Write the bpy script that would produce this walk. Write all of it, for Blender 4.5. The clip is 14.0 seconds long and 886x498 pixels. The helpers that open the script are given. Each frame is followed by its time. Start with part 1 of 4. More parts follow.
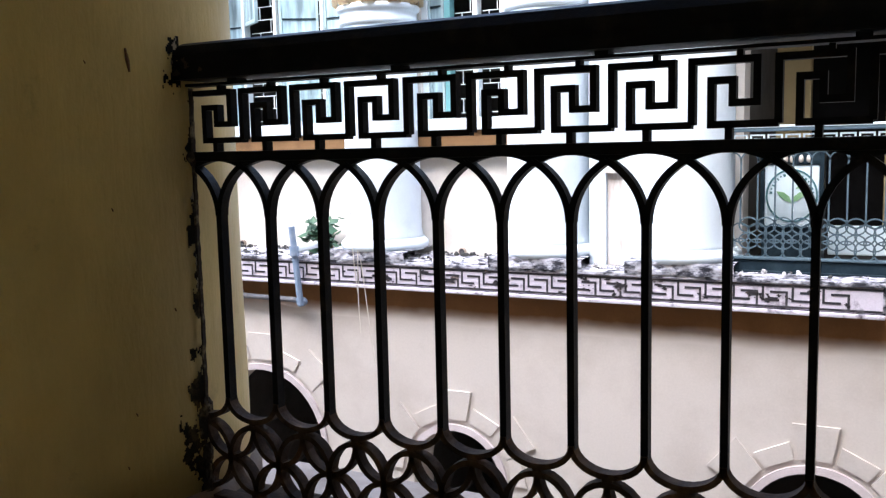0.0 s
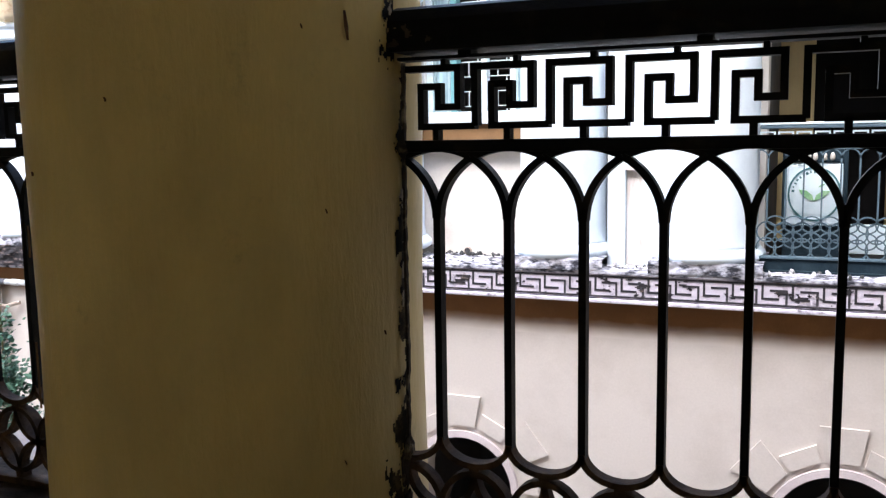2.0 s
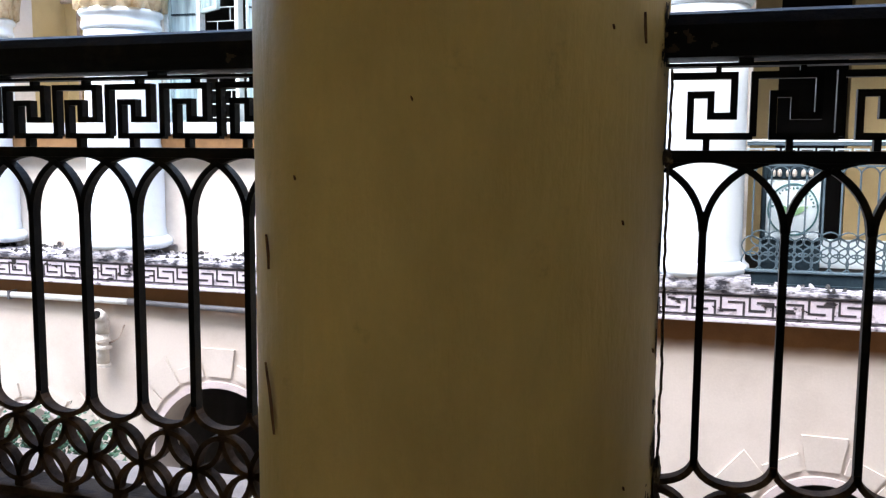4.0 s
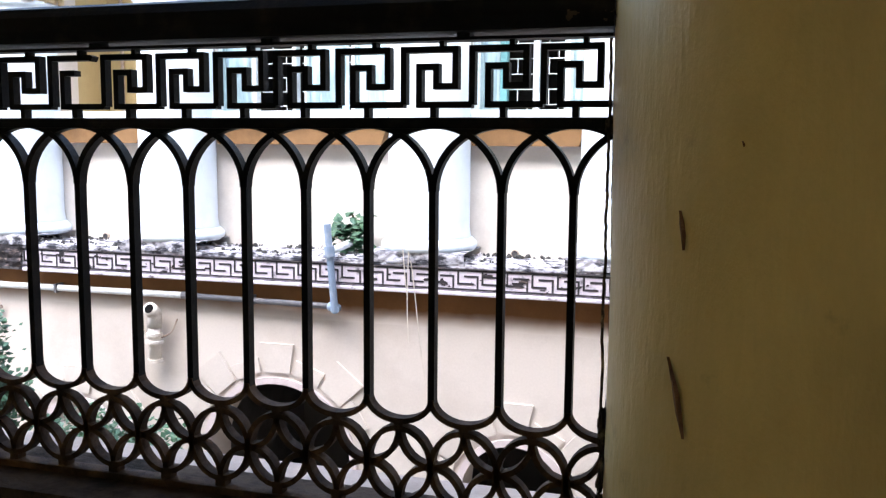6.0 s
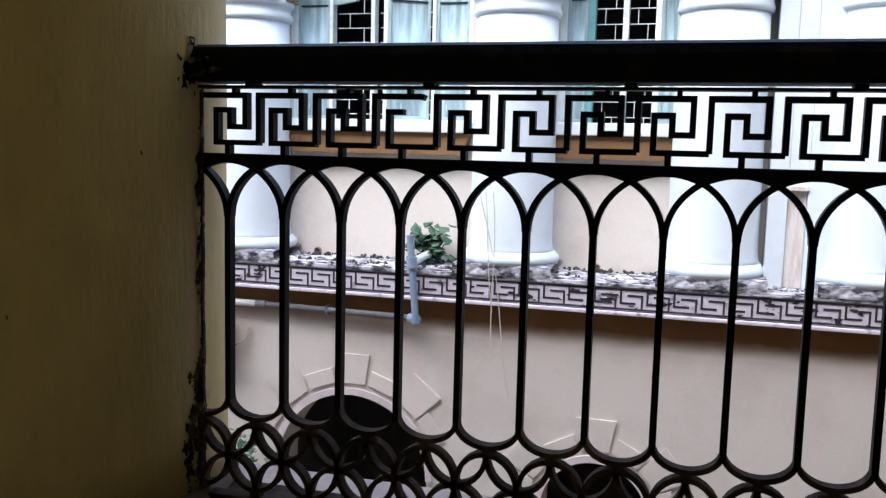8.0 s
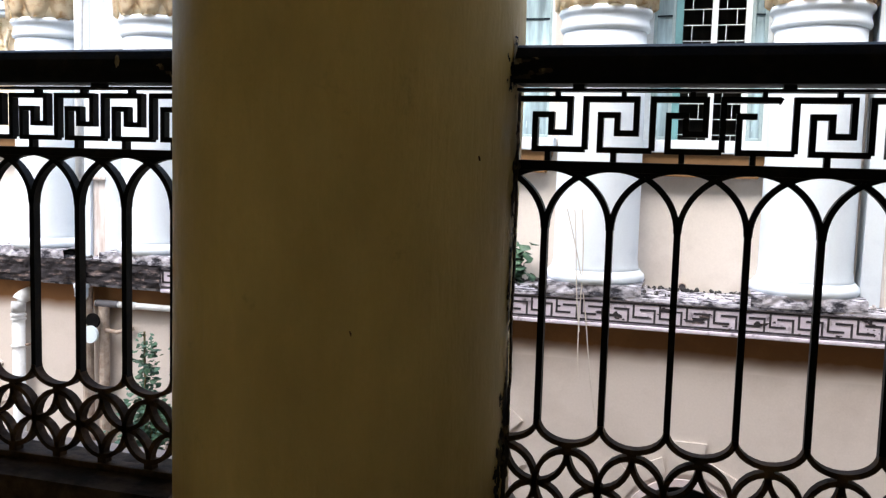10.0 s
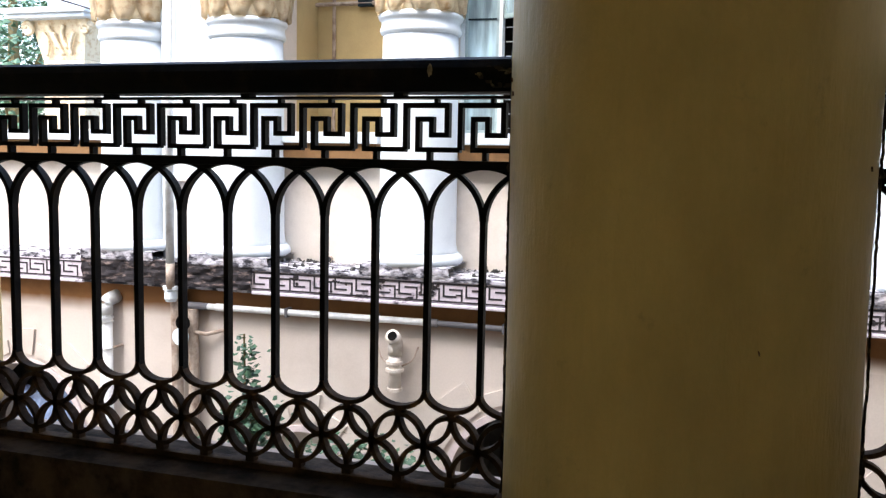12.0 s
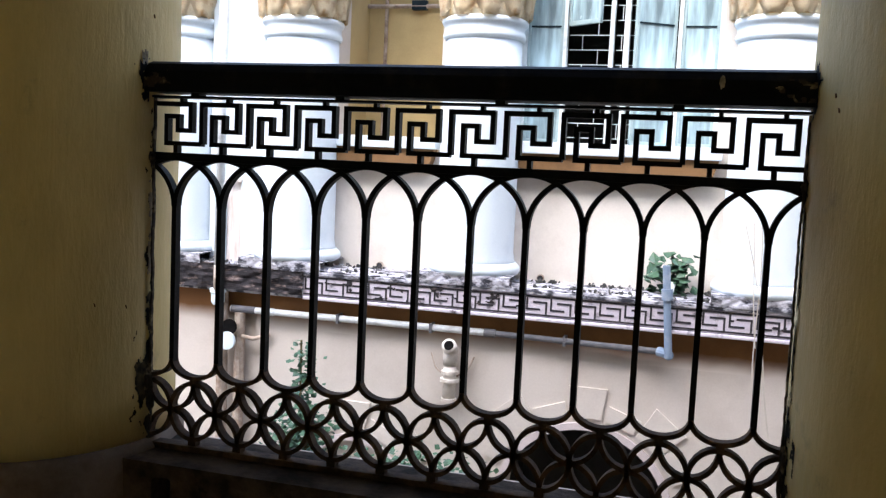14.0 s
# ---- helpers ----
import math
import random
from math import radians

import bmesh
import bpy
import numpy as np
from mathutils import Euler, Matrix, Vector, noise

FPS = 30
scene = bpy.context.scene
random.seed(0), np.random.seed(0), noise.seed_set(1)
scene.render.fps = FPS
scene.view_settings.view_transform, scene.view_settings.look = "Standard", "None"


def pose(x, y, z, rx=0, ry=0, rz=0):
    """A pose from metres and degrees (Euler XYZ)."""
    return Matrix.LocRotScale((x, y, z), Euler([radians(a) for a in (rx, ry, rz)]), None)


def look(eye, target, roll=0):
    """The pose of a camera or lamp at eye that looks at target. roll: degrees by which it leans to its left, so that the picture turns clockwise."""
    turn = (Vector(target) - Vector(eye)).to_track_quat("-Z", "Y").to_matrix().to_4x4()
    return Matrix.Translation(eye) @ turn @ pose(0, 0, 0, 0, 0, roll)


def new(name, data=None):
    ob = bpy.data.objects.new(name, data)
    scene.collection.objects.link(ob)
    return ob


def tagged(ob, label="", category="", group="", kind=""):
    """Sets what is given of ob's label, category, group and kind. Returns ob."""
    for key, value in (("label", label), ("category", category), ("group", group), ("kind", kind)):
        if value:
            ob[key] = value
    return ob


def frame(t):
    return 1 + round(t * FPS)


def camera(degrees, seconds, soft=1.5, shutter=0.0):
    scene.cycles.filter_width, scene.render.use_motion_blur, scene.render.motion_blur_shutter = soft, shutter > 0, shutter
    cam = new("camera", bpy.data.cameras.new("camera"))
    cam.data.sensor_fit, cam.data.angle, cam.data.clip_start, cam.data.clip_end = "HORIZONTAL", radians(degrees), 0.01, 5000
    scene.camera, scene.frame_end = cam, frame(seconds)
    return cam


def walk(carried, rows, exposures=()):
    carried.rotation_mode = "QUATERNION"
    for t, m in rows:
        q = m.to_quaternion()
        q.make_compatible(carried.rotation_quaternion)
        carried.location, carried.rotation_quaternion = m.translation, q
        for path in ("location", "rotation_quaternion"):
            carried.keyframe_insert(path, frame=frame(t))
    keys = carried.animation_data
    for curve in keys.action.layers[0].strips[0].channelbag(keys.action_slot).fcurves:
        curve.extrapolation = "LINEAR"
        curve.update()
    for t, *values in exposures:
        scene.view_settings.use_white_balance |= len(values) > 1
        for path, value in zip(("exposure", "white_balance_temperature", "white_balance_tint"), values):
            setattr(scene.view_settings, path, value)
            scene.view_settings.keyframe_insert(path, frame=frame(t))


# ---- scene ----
cam = camera(53.70, 14.0, soft=1.3)
PATH = [
    (0, (3.843, -1.549, 1.072), (2.928, 0.215, 0.843), -1.31),
    (0.5, (3.654, -1.509, 1.056), (2.740, 0.257, 0.841), -0.98),
    (1, (3.453, -1.471, 1.033), (2.585, 0.319, 0.829), -1.03),
    (1.5, (3.306, -1.469, 1.034), (2.442, 0.322, 0.820), -1.83),
    (2, (3.129, -1.519, 1.070), (2.346, 0.306, 0.830), -0.85),
    (2.2, (3.065, -1.543, 1.058), (2.333, 0.305, 0.841), -0.40),
    (4.3, (2.382, -1.663, 1.069), (1.797, 0.237, 0.852), 0.39),
    (4.5, (2.307, -1.645, 1.054), (1.705, 0.251, 0.844), 0.15),
    (5, (2.081, -1.686, 1.039), (1.517, 0.222, 0.831), 0.20),
    (5.5, (1.934, -1.674, 1.018), (1.362, 0.232, 0.818), 0.20),
    (6, (1.773, -1.678, 1.017), (1.213, 0.228, 0.787), 0.49),
    (6.5, (1.610, -1.694, 1.052), (1.052, 0.212, 0.815), 0.51),
    (7, (1.402, -1.761, 1.068), (0.867, 0.155, 0.862), 1.19),
    (7.5, (1.222, -1.794, 1.077), (0.687, 0.123, 0.882), 1.43),
    (8, (1.043, -1.811, 1.101), (0.490, 0.097, 0.871), 1.44),
    (10.5, (0.126, -1.924, 1.048), (-0.427, -0.010, 0.868), 1.75),
    (11, (-0.062, -1.959, 1.054), (-0.638, -0.052, 0.867), 1.76),
    (11.5, (-0.219, -2.020, 1.082), (-0.805, -0.118, 0.884), 1.57),
    (12, (-0.399, -2.046, 1.071), (-0.983, -0.143, 0.874), 1.12),
    (12.5, (-0.588, -2.030, 1.035), (-1.170, -0.126, 0.842), 1.51),
    (13, (-0.754, -2.019, 1.038), (-1.333, -0.118, 0.818), 2.03),
    (13.5, (-0.903, -2.052, 1.057), (-1.487, -0.150, 0.846), 2.53),
    (14, (-1.091, -2.118, 1.069), (-1.637, -0.203, 0.884), 2.68),
]
walk(cam, [(t, look(eye, target, roll)) for t, eye, target, roll in PATH],
     [(0, 2.88, 5900, 10), (2.2, 2.95, 6000, 10), (4.4, 3.15, 6080, 10), (5.5, 3.15, 6050, 10), (6.5, 2.9, 5950, 10), (7.5, 2.2, 5880, 10), (8.2, 2.15, 5900, 10), (10.5, 2.35, 6500, 10), (11.5, 2.5, 6500, 10), (12.5, 2.65, 6400, 10), (13.0, 2.72, 6250, 10), (13.5, 2.65, 6120, 10), (14, 2.48, 6080, 10)])

# ---- light ----
world = bpy.data.worlds.new("sky")
scene.world = world
world.use_nodes = True
wn = world.node_tree.nodes
sky = wn.new("ShaderNodeTexSky")
sky.sky_type, sky.sun_disc = "NISHITA", False
sky.sun_elevation, sky.sun_rotation = radians(54), radians(200)
sky.air_density, sky.dust_density = 1.0, 2.5
world.node_tree.links.new(sky.outputs[0], wn["Background"].inputs[0])
wn["Background"].inputs[1].default_value = 0.15
sun = new("sun", bpy.data.lights.new("sun", "SUN"))
sun.data.energy, sun.data.angle, sun.data.color = 1.5, radians(70), (1.0, 0.96, 0.91)
sun.matrix_world = look((-3.5, -6.9, 12.0), (0.0, 0.0, 0.0))


# ---- materials ----
def mat(name, color, rough=0.8, dark=None, scale=3.0, amount=0.5, grain=60.0, bump=0.2, metal=0.0, spread=0.04,
        stretch=(1, 1, 1), spec=0.4, edge=None):
    """Paint, plaster, iron or stone: a base colour, patches of a second one, fine grain and relief."""
    m = bpy.data.materials.new(name)
    m.use_nodes = True
    nt = m.node_tree
    b = nt.nodes["Principled BSDF"]
    dark = dark or tuple(c * 0.75 for c in color)

    def node(kind, **sets):
        n = nt.nodes.new(kind)
        for k, v in sets.items():
            n.inputs[k].default_value = v
        return n
    co = nt.nodes.new("ShaderNodeTexCoord")
    mp = node("ShaderNodeMapping", Scale=stretch)
    nt.links.new(co.outputs["Object"], mp.inputs["Vector"])
    big = node("ShaderNodeTexNoise", Scale=scale, Detail=6.0, Roughness=0.62)
    fine = node("ShaderNodeTexNoise", Scale=grain, Detail=4.0, Roughness=0.7)
    for n in (big, fine):
        nt.links.new(mp.outputs[0], n.inputs["Vector"])
    ramp = nt.nodes.new("ShaderNodeValToRGB")
    ramp.color_ramp.elements[0].position, ramp.color_ramp.elements[1].position = 0.62 - amount * 0.3, 0.72
    if edge:
        ramp.color_ramp.elements[0].position, ramp.color_ramp.elements[1].position = edge
    nt.links.new(big.outputs["Fac"], ramp.inputs[0])
    mix = nt.nodes.new("ShaderNodeMix")
    mix.data_type = "RGBA"
    mix.inputs[6].default_value, mix.inputs[7].default_value = (*color, 1), (*dark, 1)
    nt.links.new(ramp.outputs[0], mix.inputs[0])
    hsv = nt.nodes.new("ShaderNodeHueSaturation")
    mr = node("ShaderNodeMapRange")
    mr.inputs[3].default_value, mr.inputs[4].default_value = 1 - spread * 3, 1 + spread * 3
    nt.links.new(fine.outputs["Fac"], mr.inputs[0])
    nt.links.new(mr.outputs[0], hsv.inputs["Value"])
    nt.links.new(mix.outputs[2], hsv.inputs["Color"])
    info = nt.nodes.new("ShaderNodeObjectInfo")
    mo = node("ShaderNodeMapRange")
    mo.inputs[3].default_value, mo.inputs[4].default_value = 1 - spread, 1 + spread
    nt.links.new(info.outputs["Random"], mo.inputs[0])
    hs2 = nt.nodes.new("ShaderNodeHueSaturation")
    nt.links.new(mo.outputs[0], hs2.inputs["Value"])
    nt.links.new(hsv.outputs[0], hs2.inputs["Color"])
    nt.links.new(hs2.outputs[0], b.inputs["Base Color"])
    rr = node("ShaderNodeMapRange")
    rr.inputs[3].default_value, rr.inputs[4].default_value = max(0.05, rough - 0.12), min(1.0, rough + 0.12)
    nt.links.new(big.outputs["Fac"], rr.inputs[0])
    nt.links.new(rr.outputs[0], b.inputs["Roughness"])
    b.inputs["Metallic"].default_value = metal
    b.inputs["Specular IOR Level"].default_value = spec
    add = nt.nodes.new("ShaderNodeMath")
    add.operation = "MULTIPLY_ADD"
    add.inputs[1].default_value = 0.35
    nt.links.new(fine.outputs["Fac"], add.inputs[0])
    nt.links.new(big.outputs["Fac"], add.inputs[2])
    bp = node("ShaderNodeBump", Strength=bump, Distance=0.01)
    nt.links.new(add.outputs[0], bp.inputs["Height"])
    nt.links.new(bp.outputs[0], b.inputs["Normal"])
    return m


def glass_mat(name, tint):
    m = bpy.data.materials.new(name)
    m.use_nodes = True
    b = m.node_tree.nodes["Principled BSDF"]
    b.inputs["Base Color"].default_value = (*tint, 1)
    b.inputs["Roughness"].default_value = 0.08
    b.inputs["Transmission Weight"].default_value = 0.25
    b.inputs["IOR"].default_value = 1.45
    n = m.node_tree.nodes.new("ShaderNodeTexNoise")
    n.inputs["Scale"].default_value = 5.0
    r = m.node_tree.nodes.new("ShaderNodeMapRange")
    r.inputs[3].default_value, r.inputs[4].default_value = 0.05, 0.35
    m.node_tree.links.new(n.outputs["Fac"], r.inputs[0])
    m.node_tree.links.new(r.outputs[0], b.inputs["Roughness"])
    # Pale vertical streaks in the base colour imitate the sky's reflection.
    co, mp, st, mx = (m.node_tree.nodes.new(k) for k in ("ShaderNodeTexCoord", "ShaderNodeMapping", "ShaderNodeTexNoise", "ShaderNodeMix"))
    mp.inputs["Scale"].default_value = (9.0, 9.0, 1.3)
    st.inputs["Scale"].default_value, st.inputs["Detail"].default_value = 1.0, 6.0
    mx.data_type = "RGBA"
    mx.inputs[6].default_value, mx.inputs[7].default_value = (*(c * 0.42 for c in tint), 1), (*(min(1.0, c * 1.35) for c in tint), 1)
    sr = m.node_tree.nodes.new("ShaderNodeMapRange")
    sr.inputs[1].default_value, sr.inputs[2].default_value = 0.36, 0.66
    for a, q in ((co.outputs["Object"], mp.inputs[0]), (mp.outputs[0], st.inputs["Vector"]), (st.outputs["Fac"], sr.inputs[0]), (sr.outputs[0], mx.inputs[0]), (mx.outputs[2], b.inputs["Base Color"])):
        m.node_tree.links.new(a, q)
    return m


YELLOW = mat("ochre_limewash", (0.68, 0.515, 0.195), 0.50, (0.43, 0.32, 0.118), 2.6, 0.55, 42, 0.55, spread=0.03, stretch=(1, 1, 0.5), edge=(0.40, 0.80), spec=0.5)


def brushed(m, across, along, depth, scuff):
    """Vertical brush marks and a few darker scuffs over a paint."""
    nt = m.node_tree
    b = nt.nodes["Principled BSDF"]
    co, mp, n1, n2 = (nt.nodes.new(k) for k in ("ShaderNodeTexCoord", "ShaderNodeMapping", "ShaderNodeTexNoise", "ShaderNodeTexNoise"))
    mp.inputs["Scale"].default_value = (across, across, along)
    n1.inputs["Scale"].default_value, n1.inputs["Detail"].default_value, n1.inputs["Distortion"].default_value = 1.0, 5.0, 1.2
    n2.inputs["Scale"].default_value, n2.inputs["Detail"].default_value, n2.inputs["Roughness"].default_value = 5.5, 8.0, 0.72
    nt.links.new(co.outputs["Object"], mp.inputs[0])
    nt.links.new(mp.outputs[0], n1.inputs["Vector"])
    nt.links.new(co.outputs["Object"], n2.inputs["Vector"])
    ramp = nt.nodes.new("ShaderNodeValToRGB")
    ramp.color_ramp.elements[0].position, ramp.color_ramp.elements[1].position = 0.60, 0.74
    nt.links.new(n2.outputs["Fac"], ramp.inputs[0])
    mul = nt.nodes.new("ShaderNodeMath")
    mul.operation, mul.inputs[1].default_value = "MULTIPLY", 0.55
    nt.links.new(ramp.outputs[0], mul.inputs[0])
    mx, tone, tint = nt.nodes.new("ShaderNodeMix"), nt.nodes.new("ShaderNodeMapRange"), nt.nodes.new("ShaderNodeHueSaturation")
    mx.data_type = "RGBA"
    mx.inputs[7].default_value = (*scuff, 1)
    tone.inputs[1].default_value, tone.inputs[2].default_value = 0.3, 0.7
    tone.inputs[3].default_value, tone.inputs[4].default_value = 0.98, 1.018
    nt.links.new(n1.outputs["Fac"], tone.inputs[0])
    nt.links.new(b.inputs["Base Color"].links[0].from_socket, tint.inputs["Color"])
    nt.links.new(tone.outputs[0], tint.inputs["Value"])
    nt.links.new(tint.outputs[0], mx.inputs[6])
    nt.links.new(mul.outputs[0], mx.inputs[0])
    nt.links.new(mx.outputs[2], b.inputs["Base Color"])
    bp = nt.nodes.new("ShaderNodeBump")
    bp.inputs["Strength"].default_value, bp.inputs["Distance"].default_value = depth, 0.004
    nt.links.new(n1.outputs["Fac"], bp.inputs["Height"])
    nt.links.new(b.inputs["Normal"].links[0].from_socket, bp.inputs["Normal"])
    nt.links.new(bp.outputs[0], b.inputs["Normal"])


brushed(YELLOW, 45.0, 5.0, 0.32, (0.27, 0.195, 0.085))
IRON = mat("black_painted_iron", (0.005, 0.005, 0.006), 0.5, (0.022, 0.016, 0.012), 9.0, 0.4, 90, 0.25, spread=0.05, spec=0.07)
IRON_LOW = mat("rusty_brown_iron", (0.040, 0.025, 0.017), 0.75, (0.14, 0.085, 0.052), 11.0, 0.6, 110, 0.5, spread=0.06, spec=0.08)
KERB = mat("stained_concrete", (0.075, 0.052, 0.036), 0.9, (0.02, 0.015, 0.011), 9.0, 0.6, 70, 0.9, spread=0.08, spec=0.08, edge=(0.42, 0.62))
BASE = mat("brown_painted_base", (0.17, 0.125, 0.092), 0.85, (0.07, 0.05, 0.036), 6.0, 0.6, 70, 0.7, spread=0.06, spec=0.15, edge=(0.46, 0.72))
LEDGE = mat("pale_plaster_ledge", (0.43, 0.345, 0.29), 0.9, (0.29, 0.23, 0.19), 4.0, 0.5, 60, 0.35, spread=0.05)
CREAM = mat("cream_plaster", (0.55, 0.495, 0.455), 0.85, (0.475, 0.42, 0.38), 1.6, 0.45, 55, 0.3, spread=0.035)
UPPER = mat("warm_white_plaster", (0.66, 0.61, 0.56), 0.85, (0.57, 0.52, 0.475), 2.0, 0.4, 55, 0.25, spread=0.03)
WHITE = mat("white_limewash", (0.66, 0.725, 0.785), 0.8, (0.56, 0.625, 0.69), 2.4, 0.35, 60, 0.2, spread=0.02)
TERRA = mat("orange_brown_distemper", (0.19, 0.103, 0.042), 0.85, (0.135, 0.073, 0.03), 4.0, 0.5, 60, 0.25, spread=0.04)
# Brown band; the ledge's soft shadow is painted in, fading out downward.
LEDGE_SHADE_BAND = mat("ochre_band_with_ledge_shade", (0.17, 0.074, 0.022), 0.9, (0.23, 0.108, 0.036), 3.0, 0.5, 60, 0.25, spread=0.05)
fade = LEDGE_SHADE_BAND.node_tree
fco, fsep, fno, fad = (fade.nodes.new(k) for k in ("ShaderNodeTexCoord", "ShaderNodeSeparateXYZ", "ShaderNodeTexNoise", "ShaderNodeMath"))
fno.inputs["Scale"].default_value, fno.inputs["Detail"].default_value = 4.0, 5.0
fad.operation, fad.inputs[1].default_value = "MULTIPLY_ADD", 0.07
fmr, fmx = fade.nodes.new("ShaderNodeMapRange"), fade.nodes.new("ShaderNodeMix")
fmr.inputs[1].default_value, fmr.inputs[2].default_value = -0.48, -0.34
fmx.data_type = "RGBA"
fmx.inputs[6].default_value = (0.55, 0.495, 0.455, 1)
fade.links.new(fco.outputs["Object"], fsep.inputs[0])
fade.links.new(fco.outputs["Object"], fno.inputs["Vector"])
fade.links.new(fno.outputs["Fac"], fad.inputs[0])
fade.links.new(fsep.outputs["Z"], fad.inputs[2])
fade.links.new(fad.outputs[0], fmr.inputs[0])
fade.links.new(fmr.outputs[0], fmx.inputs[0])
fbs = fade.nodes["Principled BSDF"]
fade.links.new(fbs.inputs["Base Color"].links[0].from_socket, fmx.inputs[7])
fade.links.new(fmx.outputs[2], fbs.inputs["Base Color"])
TAN = mat("tan_plaster", (0.50, 0.385, 0.19), 0.85, (0.42, 0.32, 0.155), 2.0, 0.5, 60, 0.2, spread=0.03)
GOLD = mat("gilded_cream_stucco", (0.80, 0.69, 0.50), 0.75, (0.55, 0.36, 0.17), 14.0, 0.4, 70, 0.5, spread=0.05)
MOULD = mat("mould_blackened_ledge", (0.50, 0.49, 0.55), 0.9, (0.03, 0.03, 0.04), 10.0, 1.3, 60, 0.9, spread=0.1, stretch=(0.8, 1, 1.5), edge=(0.44, 0.58))
FRIEZE = mat("pinkish_white_frieze", (0.58, 0.525, 0.60), 0.85, (0.10, 0.085, 0.10), 9.0, 0.45, 70, 0.6, spread=0.06, edge=(0.57, 0.72))
INK = mat("black_frieze_ground", (0.022, 0.02, 0.024), 0.85, (0.10, 0.09, 0.10), 14.0, 0.5, 70, 0.3, spread=0.05)
SOOT = mat("soot_black_crumbling_plaster", (0.018, 0.015, 0.018), 0.95, (0.22, 0.165, 0.15), 12.0, 0.55, 50, 1.0, spread=0.12, stretch=(0.6, 1, 2.2), edge=(0.55, 0.72))
# Flat black for discs that stand in for the shade inside pipe ends.
HOLLOW_SHADE = mat("pipe_hollow_shade", (0.006, 0.006, 0.006), 0.95, (0.012, 0.01, 0.01), 14.0, 0.5, 70, 0.3, spec=0.02)
DEBRIS = mat("plaster_and_moss_flakes", (0.05, 0.05, 0.05), 0.95, (0.6, 0.57, 0.58), 5.0, 0.5, 60, 0.6, spread=0.2, edge=(0.5, 0.56))
STREAK = mat("rust_streaked_plaster", (0.68, 0.64, 0.62), 0.9, (0.44, 0.35, 0.30), 6.0, 0.6, 60, 0.4, spread=0.05, stretch=(3, 1, 0.4))
RING = mat("pinkish_plaster_ring", (0.56, 0.485, 0.49), 0.85, (0.46, 0.39, 0.39), 4.0, 0.5, 60, 0.3, spread=0.04)
LIMED = mat("cream_painted_pipe", (0.62, 0.57, 0.52), 0.6, (0.42, 0.36, 0.31), 14.0, 0.5, 60, 0.3, spread=0.04)
TARP = mat("blue_tarpaulin", (0.16, 0.22, 0.36), 0.5, (0.25, 0.29, 0.38), 3.0, 0.5, 30, 0.5)
GREY_PIPE = mat("grey_plastic_pipe", (0.62, 0.64, 0.66), 0.45, (0.42, 0.42, 0.42), 7.0, 0.5, 60, 0.1, spread=0.03)
BLUE_PIPE = mat("blue_grey_pipe", (0.20, 0.26, 0.36), 0.5, (0.32, 0.36, 0.42), 8.0, 0.4, 60, 0.1, spread=0.03)
DARK_PIPE = mat("dull_grey_pipe", (0.10, 0.10, 0.115), 0.6, (0.16, 0.15, 0.155), 7.0, 0.5, 60, 0.1, spread=0.03)
OLD_PIPE = mat("limewashed_iron_pipe", (0.43, 0.355, 0.30), 0.75, (0.16, 0.10, 0.07), 10.0, 0.7, 60, 0.4, spread=0.04)
TEAL = mat("teal_painted_iron", (0.085, 0.125, 0.155), 0.6, (0.05, 0.075, 0.095), 8.0, 0.5, 80, 0.2, spread=0.04, spec=0.15)
TEAL_DARK = mat("dark_teal_paint", (0.011, 0.021, 0.030), 0.6, (0.024, 0.040, 0.052), 8.0, 0.5, 80, 0.2, spread=0.04, spec=0.12)
FRAME = mat("white_window_paint", (0.74, 0.80, 0.82), 0.5, (0.52, 0.58, 0.60), 6.0, 0.4, 70, 0.15, spread=0.03)
SASH = mat("grey_teal_sash_paint", (0.36, 0.46, 0.48), 0.5, (0.25, 0.33, 0.35), 6.0, 0.4, 70, 0.15, spread=0.03)
FRAME_TEAL = mat("teal_window_paint", (0.16, 0.36, 0.38), 0.5, (0.11, 0.24, 0.26), 6.0, 0.4, 70, 0.15, spread=0.03)
# Near-black colour carries the shade of the landing and the upstairs floor.
SHADE_BLACK = mat("shade_black_plaster", (0.016, 0.015, 0.015), 0.95, (0.008, 0.008, 0.008), 2.0, 0.5, 50, 0.2, spec=0.05)
# Dark plaster that holds the indoor shade of the rooms in its colour.
ROOM_SHADE = mat("room_shade_plaster", (0.07, 0.065, 0.06), 0.9, (0.04, 0.037, 0.034), 2.0, 0.5, 50, 0.2)
GROUND = mat("damp_courtyard_paving", (0.26, 0.22, 0.18), 0.9, (0.14, 0.13, 0.09), 1.5, 0.6, 30, 0.6, spread=0.06)
# Unseen veranda surfaces; their colours are set for bounce light on the columns.
BACK = mat("ochre_wall", (0.50, 0.375, 0.165), 0.85, (0.42, 0.31, 0.13), 1.5, 0.4, 50, 0.2)
FLOOR = mat("pale_stone_floor", (0.46, 0.35, 0.22), 0.6, (0.36, 0.27, 0.17), 1.5, 0.5, 40, 0.1)
CEIL = mat("veranda_ceiling_paint", (0.48, 0.37, 0.20), 0.85, (0.40, 0.30, 0.16), 1.5, 0.5, 40, 0.1)
LEAF = mat("green_leaf", (0.06, 0.13, 0.07), 0.5, (0.04, 0.095, 0.08), 14.0, 0.7, 60, 0.1, spread=0.25)
STEM = mat("plant_stem", (0.16, 0.13, 0.06), 0.7)
PANEL = mat("white_sign_board", (0.66, 0.76, 0.82), 0.4, (0.54, 0.64, 0.70), 4.0, 0.3, 60, 0.05, spread=0.02)
SIGN_GREEN = mat("sign_green", (0.20, 0.40, 0.20), 0.5, (0.38, 0.56, 0.34), 18.0)
